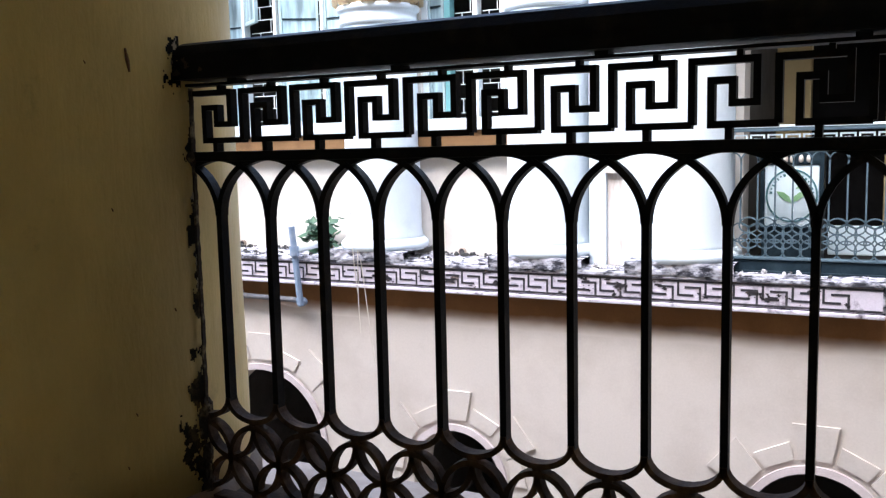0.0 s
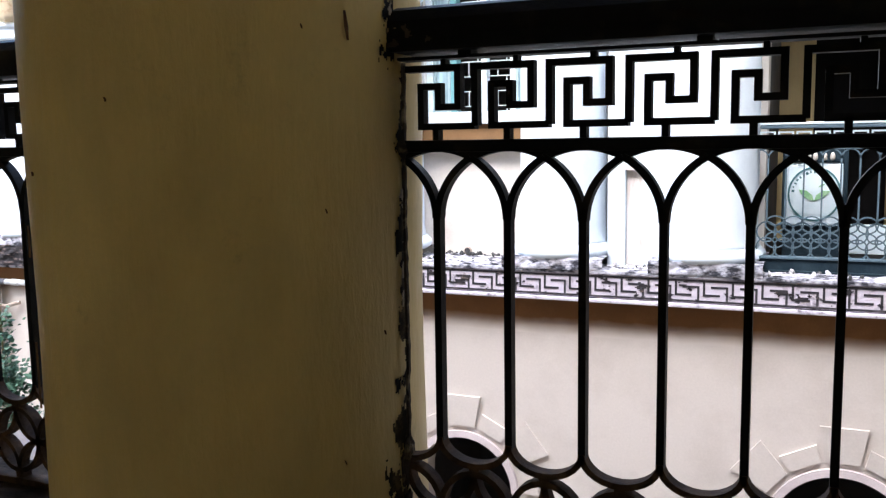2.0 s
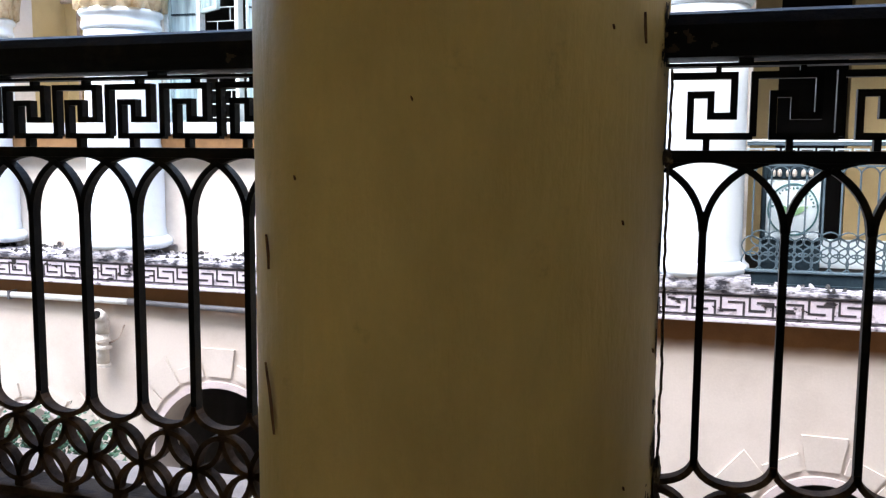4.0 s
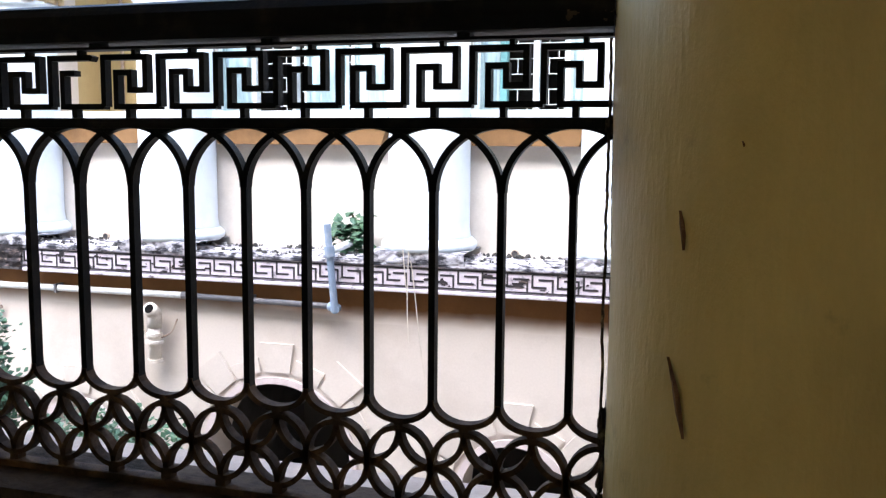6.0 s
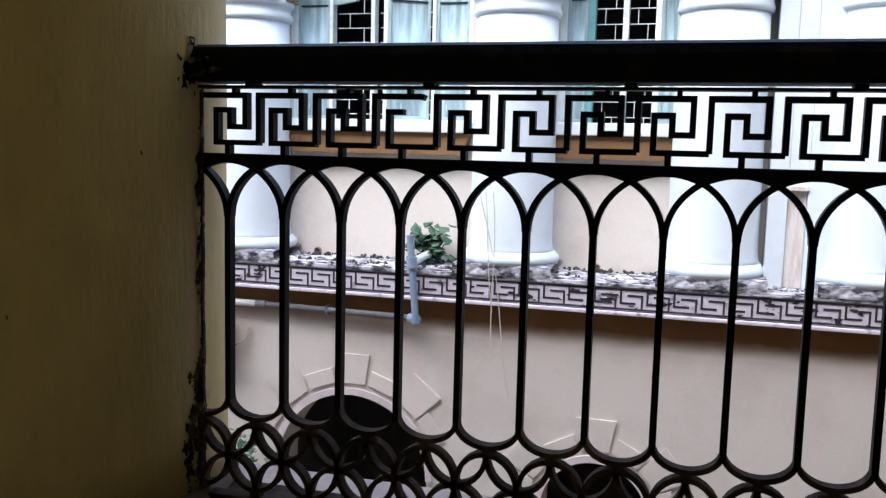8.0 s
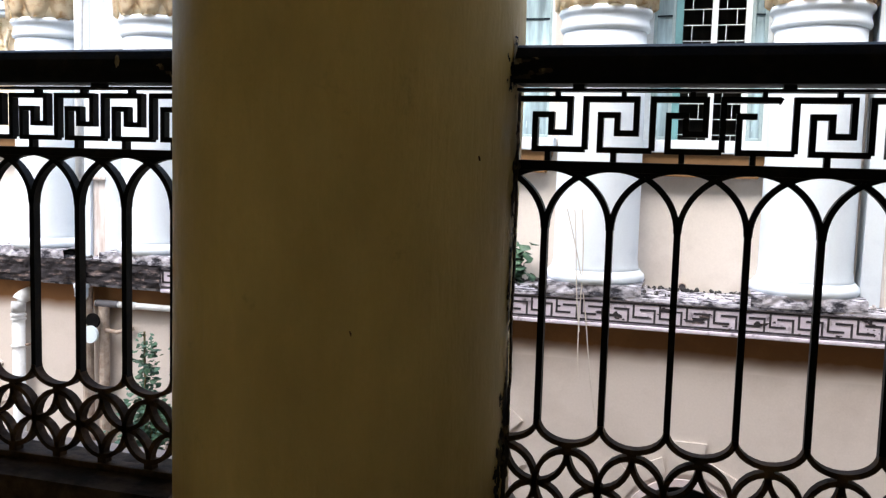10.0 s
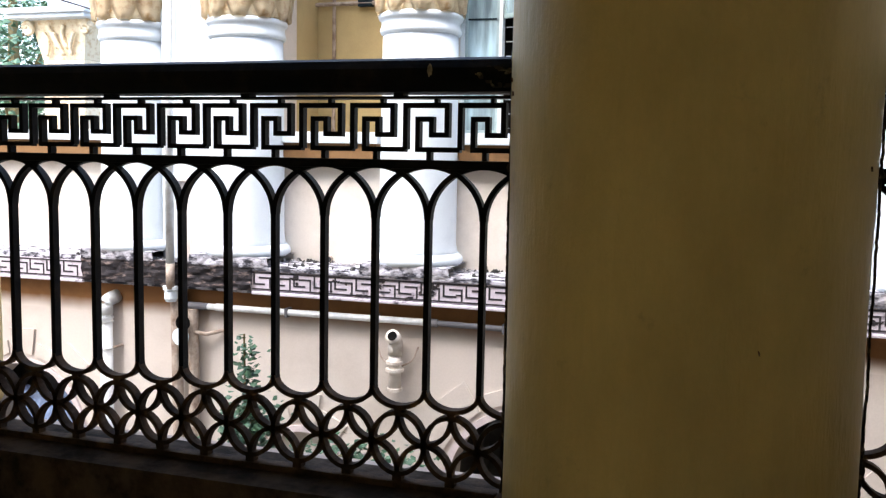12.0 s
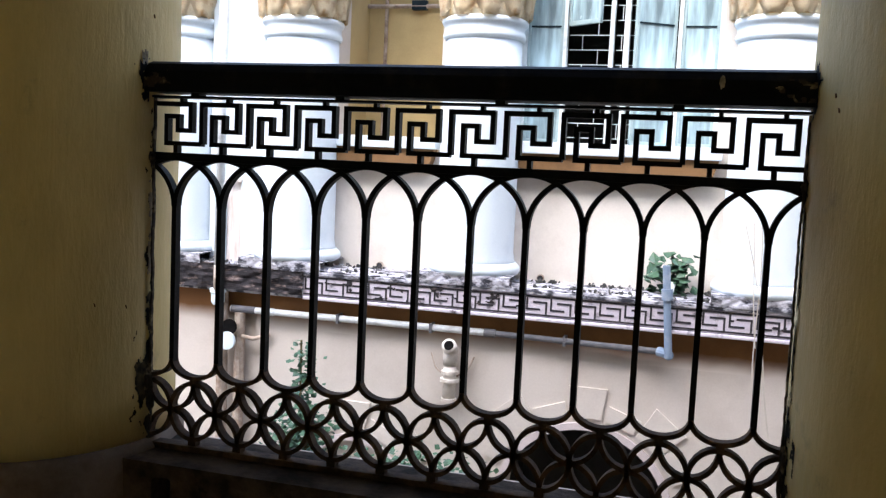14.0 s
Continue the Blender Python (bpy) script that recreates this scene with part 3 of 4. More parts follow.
def crumbled(x0, x1, y0, y1, z0, z1, amp, n, m):
    """A block whose front and top have crumbled away unevenly."""
    bm = bmesh.new()
    grid = []
    for i in range(n + 1):
        x = x0 + (x1 - x0) * i / n
        row = []
        for j in range(m + 1):
            v = j / m
            y, z = (y0, z0 + (z1 - z0) * v * 2) if v <= 0.5 else (y0 + (y1 - y0) * (v - 0.5) * 2, z1)
            q = amp * (noise.noise((x * 6, y * 9, z * 14)) + 0.6 * noise.noise((x * 17, y * 20, z * 30)))
            row.append(bm.verts.new((x, y + (q if v <= 0.6 else 0), z + (q * 0.7 if v >= 0.4 else 0))))
        grid.append(row)
    for ra, rb in zip(grid, grid[1:]):
        for j in range(m):
            bm.faces.new((ra[j], rb[j], rb[j + 1], ra[j + 1]))
    return bm


def arch_surround(cx, cz, r):
    t = thing("arch_surround", "plaster arch ring with raised voussoirs on a cream wall", "arch", "arches across the courtyard")
    out = [(cx + (r + 0.06) * math.cos(a), cz + (r + 0.06) * math.sin(a)) for a in (math.pi * k / 24 for k in range(25))]
    inn = [(cx + r * math.cos(a), cz + r * math.sin(a)) for a in (math.pi * k / 24 for k in range(25))]
    bm = bmesh.new()
    ribbon(bm, [((a[0] + b[0]) / 2, (a[1] + b[1]) / 2) for a, b in zip(out, inn)], 0.06, LOW - 0.03, LOW + 0.02)
    part("ring", bm, RING, t, "pinkish plaster ring")
    half = math.degrees(0.165 / (r + 0.36))
    for ang, h, wd in ((90, 0.375, half), (90 - 2.3 * half, 0.25, half), (90 + 2.3 * half, 0.25, half), (90 - 4.5 * half, 0.42, half * 0.95), (90 + 4.5 * half, 0.42, half * 0.95),
                       (90 - 6.6 * half, 0.25, half), (90 + 6.6 * half, 0.25, half)):
        if not 8 < ang < 172:
            continue
        a0, a1 = radians(ang - wd), radians(ang + wd)
        ri, ro = r + 0.115, r + h
        if abs(ang - 90) < 1:
            q = [(cx + ri * math.cos(a0) , cz + ri * math.sin(a0)), (cx + ro * math.cos(a0), cz + ro), (cx + ro * math.cos(a1), cz + ro), (cx + ri * math.cos(a1), cz + ri * math.sin(a1))]
        else:
            q = [(cx + ri * math.cos(a0), cz + ri * math.sin(a0)), (cx + ro * math.cos(a0), cz + ro * math.sin(a0)), (cx + ro * math.cos(a1), cz + ro * math.sin(a1)), (cx + ri * math.cos(a1), cz + ri * math.sin(a1))]
        part("voussoir", prism(bmesh.new(), q, LOW - 0.024, LOW + 0.01), CREAM, t)
    return t


for spec in ARCHES:
    arch_surround(*spec)
structure("wall_blind_arch", boxed(-4.5, -3.56, LOW + 0.05, LOW + 0.2, GZ, -1.5), CREAM, "cream plaster filling a blind arch", "wall")
tarp = thing("tarpaulin", "crumpled blue tarpaulin hung inside an arch", "tarpaulin")
part("sheet", crumbled(-7.6, -6.75, LOW + 0.12, LOW + 0.3, -2.6, -1.5, 0.05, 40, 24), TARP, tarp)

# ledge with its Greek key frieze
structure("ledge_far", boxed(-10, 3.81, FRONT, WALL + 0.1, -0.20, 0.055, 0.012), MOULD, "mould-blackened plaster ledge under white columns", "ledge")
bm = bmesh.new()
for f0, f1 in ((-10, -6.43), (-4.52, 3.81)):
    box(bm, f0, f1, FRONT - 0.03, FRONT + 0.02, -0.204, -0.172, 0.010)
structure("ledge_lip", bm, FRIEZE, "chipped pinkish lip under the frieze", "ledge")

KEY = 0.208


def far_key():
    """One unit of the black key line on the far ledge: two hooked strokes that leave a white S between them."""
    z0, h, w = -0.15, 0.155, 0.017
    u = lambda a, v: (a * KEY, z0 + v * h)
    bm = bmesh.new()
    ribbon(bm, [u(0.0, 1.0), u(0.0, 0.30), u(0.56, 0.30)], w, FRONT - 0.012, FRONT - 0.005)
    ribbon(bm, [u(0.80, 0.0), u(0.80, 0.70), u(0.24, 0.70)], w, FRONT - 0.012, FRONT - 0.005)
    return bm


frieze = thing("frieze", "pinkish white frieze with a black Greek key line, worn", "frieze", kind="structure")
key_mesh = part("key", far_key(), INK, frieze)
key_mesh.location.x = -4.50
for f0, f1 in ((-4.52, 3.79), (-9.6, -6.43)):
    part("frieze_ground", boxed(f0, f1, FRONT - 0.008, FRONT + 0.001, -0.165, 0.02), FRIEZE, frieze, "pinkish white worn ground")
    part("key_line", boxed(f0, f1, FRONT - 0.0122, FRONT - 0.0052, -0.003, 0.013), INK, frieze)
    part("key_line", boxed(f0, f1, FRONT - 0.0122, FRONT - 0.0052, -0.159, -0.143), INK, frieze)
    kx = f0 + 0.02 + (KEY if f0 > -5 else 0)
    while kx < f1 - 0.2:
        o = new("key", key_mesh.data)
        o.parent, o.location.x = frieze, kx
        kx += KEY
part("top_line", boxed(-4.52, 3.80, FRONT - 0.025, FRONT + 0.01, 0.022, 0.056, 0.006), MOULD, frieze, "chipped upper lip with black mould")



for bx0, bx1, seed, cut in ((2.55, 3.79, 2, 0.27), (-0.9, 1.6, 5, 0.34), (-4.5, -2.2, 8, 0.30), (1.3, 2.6, 11, 0.26)):
    part("mould_patch", blotch(bx0, bx1, -0.16, 0.02, FRONT - 0.0135, seed, cut), SOOT, frieze, "ragged black mould")["kind"] = "stuff"

structure("ledge_black", crumbled(-6.43, -4.52, FRONT - 0.035, FRONT + 0.2, -0.168, 0.058, 0.03, 110, 16), SOOT, "crumbling blackened stretch of the ledge", "ledge")
structure("ledge_crust", crumbled(-9.9, 3.80, FRONT + 0.015, WALL, 0.02, 0.068, 0.018, 420, 10), MOULD, "flaking mouldy crust on the ledge", "ledge")
rnd = random.Random(9)
bm = bmesh.new()
for _ in range(900):
    x, y = rnd.uniform(-6.6, 3.7), rnd.choice((rnd.uniform(FRONT + 0.02, 5.5), rnd.uniform(5.7, WALL), rnd.uniform(5.76, WALL)))
    r = rnd.uniform(0.006, 0.026)
    mtx = Matrix.Translation((x, y, 0.072)) @ Euler((rnd.random() * 6, rnd.random() * 6, rnd.random() * 6)).to_matrix().to_4x4() @ Matrix.Diagonal((r * 1.6, r, r * 0.8, 1))
    bmesh.ops.create_icosphere(bm, subdivisions=1, radius=1.0, matrix=mtx)
tagged(part("ledge_debris", bm, DEBRIS), "flakes of plaster and black moss lying on the ledge", "debris", kind="stuff")

# upper wall with its openings
bm = bmesh.new()
T = WALL + 0.3
box(bm, -10, 2.75, WALL, T, 0.0, 1.2)
for xa, xb in ((-5.75, -4.50), (-3.45, -2.70), (-0.95, -0.18), (0.84, 2.75)):
    box(bm, xa, xb, WALL, T, 1.2, 3.3)
box(bm, -6.5, 5.2, WALL, T, 3.3, 3.8)
structure("wall_upper", bm, UPPER, "warm white plaster wall behind columns", "wall")
# Out of view; raised so that the sky brightens the column tops.
structure("wall_entablature", boxed(-6.5, 5.2, FRONT + 0.05, T, 3.8, 4.6), WHITE, "unseen white entablature, raised to let skylight onto the columns", "wall")
bm = bmesh.new()
box(bm, -4.6, -3.35, T + 0.5, T + 0.6, 0.9, 3.3)
box(bm, -4.62, -4.5, T, T + 0.5, 0.9, 3.3)
box(bm, -3.45, -3.33, T, T + 0.5, 0.9, 3.3)
structure("wall_recess", bm, TAN, "tan plaster wall deep in a shaded opening", "wall")
# window room, its indoor shade given by the dark wall colour
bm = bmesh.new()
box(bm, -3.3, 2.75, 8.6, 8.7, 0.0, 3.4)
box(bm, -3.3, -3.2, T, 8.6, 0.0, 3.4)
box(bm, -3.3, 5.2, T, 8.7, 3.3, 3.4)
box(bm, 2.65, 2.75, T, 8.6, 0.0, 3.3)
structure("wall_inner", bm, ROOM_SHADE, "plaster room behind the windows, coloured dark for its shade", "wall")
structure("floor_inner", boxed(-10, 5.2, WALL, 9.0, -0.1, 0.05), SHADE_BLACK, "upstairs floor across the courtyard, coloured near-black for its shade", "floor")

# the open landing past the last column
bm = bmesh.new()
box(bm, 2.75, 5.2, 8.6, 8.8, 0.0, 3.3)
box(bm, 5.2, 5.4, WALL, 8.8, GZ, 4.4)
structure("wall_landing", bm, SHADE_BLACK, "landing back wall, coloured near-black for its shade", "wall")
bm = boxed(2.752, 3.07, 7.9, 8.1, 0.05, 3.3)
box(bm, 3.74, 4.5, 7.9, 8.1, 0.05, 3.3)
structure("wall_piers", bm, TAN, "tan plaster piers deep in the landing", "wall")
# Unseen; tall and dark to keep sky light and bounce off the right.
structure("wall_east_court", boxed(5.2, 5.4, 0.5, WALL, GZ, 8.5), GROUND, "unseen dark wall added to close the courtyard and block sky", "wall")


def facade_column(x, r=0.355):
    t = thing("facade_column", "white limewashed round column on a chipped base", "column", "columns across the courtyard", at=(x, 5.62, 0))
    part("shaft", lathe(bmesh.new(), [(r + 0.02, 0.22), (r + 0.010, 0.27), (r, 0.33), (r, 1.0), (r - 0.004, 1.6), (r - 0.012, 2.2)], 0, 0, 48, 0.004), WHITE, t, smooth=True)
    b = r + 0.05
    part("plinth", crumbled(-b - 0.01, b + 0.015, -b + 0.02, b, 0.05, 0.145, 0.014, 90, 14), MOULD, t, "broken mould-stained plinth")
    part("base", lathe(bmesh.new(), [(r + 0.02, 0.125), (r + 0.05, 0.142), (r + 0.064, 0.172), (r + 0.058, 0.205), (r + 0.034, 0.226), (r + 0.02, 0.245)], 0, 0, 48, 0.01), WHITE, t, smooth=True)
    ring = [(r - 0.012, 2.2), (r + 0.008, 2.212), (r + 0.017, 2.235), (r + 0.010, 2.262), (r + 0.002, 2.28), (r + 0.004, 2.325), (r + 0.022, 2.335), (r + 0.033, 2.36), (r + 0.024, 2.382), (r, 2.392)]
    part("neck_ring", lathe(bmesh.new(), ring, 0, 0, 48), WHITE, t, "double white neck moulding", True)
    cp = part("capital", lathe(bmesh.new(), [(r - 0.02, 2.385), (r + 0.02, 2.45), (r + 0.03, 2.6), (r + 0.09, 2.8), (r + 0.16, 2.92), (r + 0.16, 2.98)], 0, 0, 48), GOLD, t, "gilded leaf capital", True)
    for k in range(10):
        a = 2 * math.pi * k / 10
        bm = bmesh.new()
        n = 7
        rows = []
        for i in range(n):
            v = i / (n - 1)
            w = 0.115 * (math.sin(math.pi * (0.12 + 0.8 * v)) ** 0.7)
            out = r + 0.028 + 0.07 * v * v
            z = 2.395 + 0.36 * v
            rows.append([bm.verts.new(((out + d) * math.cos(a + q * w / r), (out + d) * math.sin(a + q * w / r), z - abs(q) * 0.02 + 0.012 * math.sin(9 * v) * abs(q)))
                         for q, d in ((-1, 0.0), (-0.5, 0.025), (0, 0.045), (0.5, 0.025), (1, 0.0))])
        for ra, rb in zip(rows, rows[1:]):
            for j in range(4):
                bm.faces.new((ra[j], ra[j + 1], rb[j + 1], rb[j]))
        bmesh.ops.solidify(bm, geom=bm.faces[:], thickness=0.012)
        part("leaf", bm, GOLD, cp, smooth=True)
    part("abacus", boxed(-r - 0.14, r + 0.14, -r - 0.1, r, 2.98, 3.1, 0.02), WHITE, t)
    # unseen block added to carry the raised entablature
    part("impost", boxed(-r, r, -r + 0.06, r - 0.15, 3.1, 3.8, 0.01), WHITE, t)
    return t


for cx in (1.17, 2.36, -0.50, -3.0, -4.77, -6.02):
    facade_column(cx)


def pilaster(x0, x1):
    t = thing("pilaster", "white plaster pilaster with a recessed grey-streaked panel", "pilaster", "pilasters between paired columns")
    w, face = x1 - x0, WALL - 0.33
    a, b = x0 + 0.30 * w, x0 + 0.60 * w
    part("backing", boxed(x0 + 0.01, x1 - 0.01, face + 0.05, WALL - 0.002, 0.05, 3.3), WHITE, t)
    part("fillet", boxed(x0, a, face, face + 0.05, 0.05, 3.3, 0.008), WHITE, t)
    part("fillet", boxed(b, x1, face + 0.004, face + 0.05, 0.05, 3.3, 0.008), WHITE, t)
    part("stained_panel", boxed(a + 0.004, b - 0.004, face + 0.036, face + 0.048, 0.05, 0.835, 0.003), STREAK, t, "grey and rust streaked panel")
    part("cap_block", boxed(a - 0.006, b + 0.012, face - 0.014, face + 0.05, 0.835, 0.87, 0.006), STREAK, t, "rust-stained lintel of the panel")
    part("upper_panel", boxed(a + 0.002, b - 0.002, face + 0.006, face + 0.05, 0.872, 3.3), WHITE, t)
    return t


pilaster(1.57, 2.05)
pilaster(-5.66, -5.10)


def window_sill(x0, x1):
    t = thing("window_sill", "white sill on an orange-brown painted corbel", "sill", "sills across the courtyard")
    part("slab", boxed(x0 - 0.02, x1 + 0.02, WALL - 0.17, WALL - 0.002, 1.232, 1.34, 0.012), WHITE, t, "white sill slab")
    part("corbel", prism(bmesh.new(), [(x0 + 0.06, 1.035), (x1 - 0.06, 1.035), (x1, 1.232), (x0, 1.232)], WALL - 0.13, WALL - 0.002), TERRA, t, "orange-brown corbel")
    return t


for xa, xb in ((-2.68, -0.92), (-0.20, 0.84), (-4.5, -3.45), (-9.9, -6.4)):
    window_sill(xa, xb)


def grille(parent, x0, x1, z0, z1, y):
    z, i = z0 + 0.06, 0
    while z < z1:
        part("grille_bar", boxed(x0, x1, y, y + 0.01, z, z + 0.007), FRAME, parent)
        n = 1 if x1 - x0 < 0.4 else 2
        for k in range(n):
            xx = x0 + (x1 - x0) * ((k + (0.3 if i % 2 else 0.68)) / n)
            part("grille_stub", boxed(xx, xx + 0.006, y, y + 0.01, z - 0.125, z), FRAME, parent)
        z, i = z + 0.132, i + 1


def leaf_sash(parent, x0, x1, z0, z1, y, turn=0.0, hinge="l", material=None):
    """A glazed casement leaf with a glazing bar, swung about one side by turn degrees."""
    w = x1 - x0
    s = part("sash", boxed(0, w, 0, 0.035, z0, z0 + 0.04, 0.004), material or SASH, parent)
    for q in ((0, 0.026, z0, z1), (w - 0.026, w, z0, z1)):
        part("stile", boxed(q[0], q[1], -0.002, 0.037, q[2], q[3], 0.004), material or SASH, s)
    zz = z0 + 1.045
    while zz < z1:
        part("glazing_bar", boxed(0.02, w - 0.02, 0.005, 0.03, zz, zz + 0.014), TEAL_DARK, s, "dark glazing bar")
        zz += 1.0
    pane = part("pane", boxed(0.015, w - 0.015, 0.014, 0.019, z0 + 0.02, z1), GLASS, s, "bluish glass with sky reflections painted into its colour")
    pane.visible_shadow = False
    off = 0.0 if hinge == "l" else w
    s.matrix_local = Matrix.Translation((x0 + off, y, 0)) @ Matrix.Rotation(radians(turn), 4, "Z") @ Matrix.Translation((-off, 0, 0))
    return s


def window_wide():
    t = thing("window_1", "tall white-framed casement window, half open, with a grille", "window", kind="structure")
    z0, z1, y = 1.335, 3.3, WALL + 0.06
    for xa, xb in ((-2.70, -2.66), (-2.335, -2.30), (-1.925, -1.885), (-1.80, -1.75), (-1.335, -1.30), (-0.99, -0.95)):
        part("frame", boxed(xa, xb, y - 0.02, y + 0.08, z0, z1, 0.006), FRAME, t)
    leaf_sash(t, -2.66, -2.335, z0, z1, y)
    leaf_sash(t, -1.30, -0.99, z0, z1, y)
    leaf_sash(t, -2.29, -1.93, z0 + 1.05, z1, y - 0.02, -34, "l")
    leaf_sash(t, -1.735, -1.345, z0, z1, y - 0.03, 32, "r")
    grille(t, -2.29, -1.92, z0, z1, y + 0.09)
    grille(t, -1.87, -1.735, z0, z1, y + 0.09)
    grille(t, -1.735, -1.345, z0, z1, y + 0.09)
    return t


def window_narrow():
    t = thing("window_2", "teal-edged casement window standing open behind a grille", "window", kind="structure")
    z0, z1, y = 1.335, 3.3, WALL + 0.06
    for xa, xb, m in ((-0.18, -0.12, FRAME), (0.06, 0.12, FRAME_TEAL), (0.35, 0.40, FRAME), (0.62, 0.67, FRAME), (0.80, 0.84, FRAME)):
        part("frame", boxed(xa, xb, y - 0.02, y + 0.08, z0, z1, 0.006), m, t)
    leaf_sash(t, -0.12, 0.06, z0, z1, y, -10, "l")
    leaf_sash(t, 0.67, 0.80, z0, z1, y, 14, "r")
    grille(t, 0.12, 0.35, z0, z1, y + 0.09)
    grille(t, 0.40, 0.62, z0, z1, y + 0.09)
    return t


window_wide()
window_narrow()

# ---- the rail and sign on the landing ----


def landing_rail():
    t = thing("landing_rail", "teal painted iron railing with key band and rings", "railing")
    x0, x1, y = 2.72, 5.15, 5.50
    part("base_rail", boxed(x0, x1, y - 0.03, y + 0.03, 0.06, 0.17, 0.01), TEAL_DARK, t, "dark teal base rail")
    part("base_lip", boxed(x0, x1, y - 0.046, y + 0.046, 0.17, 0.188, 0.005), TEAL, t, "teal moulded lip")
    part("base_shoe", boxed(x0, x1, y - 0.05, y + 0.05, 0.052, 0.085, 0.006), TEAL_DARK, t)
    part("top_rail", boxed(x0, x1, y - 0.03, y + 0.03, 1.14, 1.17, 0.008), TEAL, t)
    part("cap_strip", boxed(x0, x1, y - 0.034, y + 0.034, 1.17, 1.188, 0.004), PANEL, t, "white painted cap strip")
    part("mid_rail", boxed(x0, x1, y - 0.012, y + 0.012, 0.985, 1.0), TEAL, t)
    s, k = 0.125, 0
    while x0 + (k + 1) * s < x1:
        cx = x0 + (k + 0.5) * s
        part("greek_key", key_unit(bmesh.new(), cx, 1.02, 0.095, s, 0.013, y - 0.010, y + 0.008), PANEL, t, "white painted key")
        part("bar", boxed(cx - 0.006, cx + 0.006, y - 0.008, y + 0.008, 0.46, 0.94), TEAL, t)
        bm = bmesh.new()
        for sg in (-1, 1):
            ribbon(bm, [(cx, 0.92)] + [(cx + sg * s / 2 * (1 - math.cos(q)), 0.925 + 0.06 * math.sin(q)) for q in (math.pi / 2 * i / 6 for i in range(1, 7))], 0.01, y - 0.008, y + 0.008)
        part("arch_fork", bm, TEAL, t)
        part("loop", ribbon(bmesh.new(), arc(cx + s / 2, 0.47, s / 2, 0.05, 180, 360, 10), 0.01, y - 0.008, y + 0.008), TEAL, t)
        for zc in (0.37, 0.25):
            part("ring", ribbon(bmesh.new(), arc(cx, zc, s / 2 + 0.008, 0.075, 0, 360, 16)[:-1], 0.01, y - 0.008, y + 0.008, True), TEAL, t)
            part("ring", ribbon(bmesh.new(), arc(cx + s / 2, zc + 0.06, s / 2 + 0.008, 0.06, 0, 360, 16)[:-1], 0.01, y - 0.007, y + 0.007, True), TEAL, t)
        k += 1
    return t


landing_rail()


def round_sign(x, y, z):
    t = thing("round_sign", "white signboard with round teal emblem and two green leaves", "sign", at=(x, y, z))
    part("board", boxed(-0.215, 0.215, 0.0, 0.03, -0.27, 0.27, 0.02), PANEL, t)
    part("frame", boxed(-0.25, -0.215, -0.012, 0.034, -0.30, 0.40, 0.006), TEAL_DARK, t, "dark frame side")
    part("frame", boxed(0.215, 0.25, -0.012, 0.034, -0.30, 0.40, 0.006), TEAL_DARK, t, "dark frame side")
    part("header", boxed(-0.215, 0.215, -0.008, 0.034, 0.272, 0.40, 0.006), TEAL_DARK, t, "dark header board")
    for kx in (-0.17, -0.12, -0.05, 0.0, 0.07, 0.13):
        part("knob", lathe(bmesh.new(), [(0.008, 0.29), (0.018, 0.30), (0.019, 0.33), (0.012, 0.352), (0.004, 0.358)], kx, -0.016, 12), LIMED, t, "pale rounded knob", True)
    part("outer_circle", ribbon(bmesh.new(), arc(0, 0, 0.198, 0.228, 0, 360, 40)[:-1], 0.015, -0.006, 0.0, True), SIGN_TEAL, t)
    for k in range(17):
        a = radians(172 - k * 10.2)
        c, s_ = math.cos(a), math.sin(a)
        w, r0, r1 = 0.006 + 0.004 * (k % 3 == 0), 0.155 + 0.008 * (k % 2), 0.176
        part("letter_bar", prism(bmesh.new(), [(r0 * c - w * s_, 1.15 * r0 * s_ + w * c), (r0 * c + w * s_, 1.15 * r0 * s_ - w * c), (r1 * c + w * s_, 1.15 * r1 * s_ - w * c), (r1 * c - w * s_, 1.15 * r1 * s_ + w * c)], -0.004, 0.0), SIGN_TEAL, t, "illegible lettering")
    for pts in ([(0.0, -0.06), (-0.05, -0.045), (-0.10, 0.0), (-0.12, 0.04), (-0.06, 0.03), (-0.015, -0.01)], [(0.0, -0.06), (0.05, -0.04), (0.10, 0.0), (0.125, 0.03), (0.06, 0.03), (0.015, -0.01)],
                [(0.03, 0.06), (0.06, 0.065), (0.085, 0.09), (0.05, 0.085)]):
        part("leaf_emblem", prism(bmesh.new(), pts, -0.006, 0.0), SIGN_GREEN, t, "green leaf emblem")
    part("cabinet", boxed(-0.24, 0.24, 0.036, 0.36, -0.63, 0.39, 0.01), TEAL_DARK, t, "dark cabinet carrying the board")
    return t


round_sign(3.105, 5.95, 0.63).scale = (0.95, 1, 0.91)
# White board put in for the bright patch of light on the floor.
tagged(part("low_panel", boxed(3.32, 4.5, 6.9, 6.95, 0.05, 0.31, 0.01), PANEL), "white board standing for a brightly lit patch of landing floor", "board")

# ---- pipes ----


def bend(points, r=0.06, n=5):
    """Round the corners of a line of points."""
    pts = [Vector(p) for p in points]
    out = [pts[0]]
    for a, b, c in zip(pts, pts[1:], pts[2:]):
        u, v = (a - b).normalized(), (c - b).normalized()
        p, q = b + u * r, b + v * r
        for i in range(n + 1):
            s = i / n
            out.append((1 - s) ** 2 * p + 2 * s * (1 - s) * b + s * s * q)
    return out + [pts[-1]]


wp = thing("waste_pipe", "long grey plastic pipe with blue-grey upright end", "pipe")
part("run", tube(bmesh.new(), [(-5.30, 5.33, -0.37), (-2.75, 5.33, -0.362)], 0.032), GREY_PIPE, wp, "light grey pipe run")
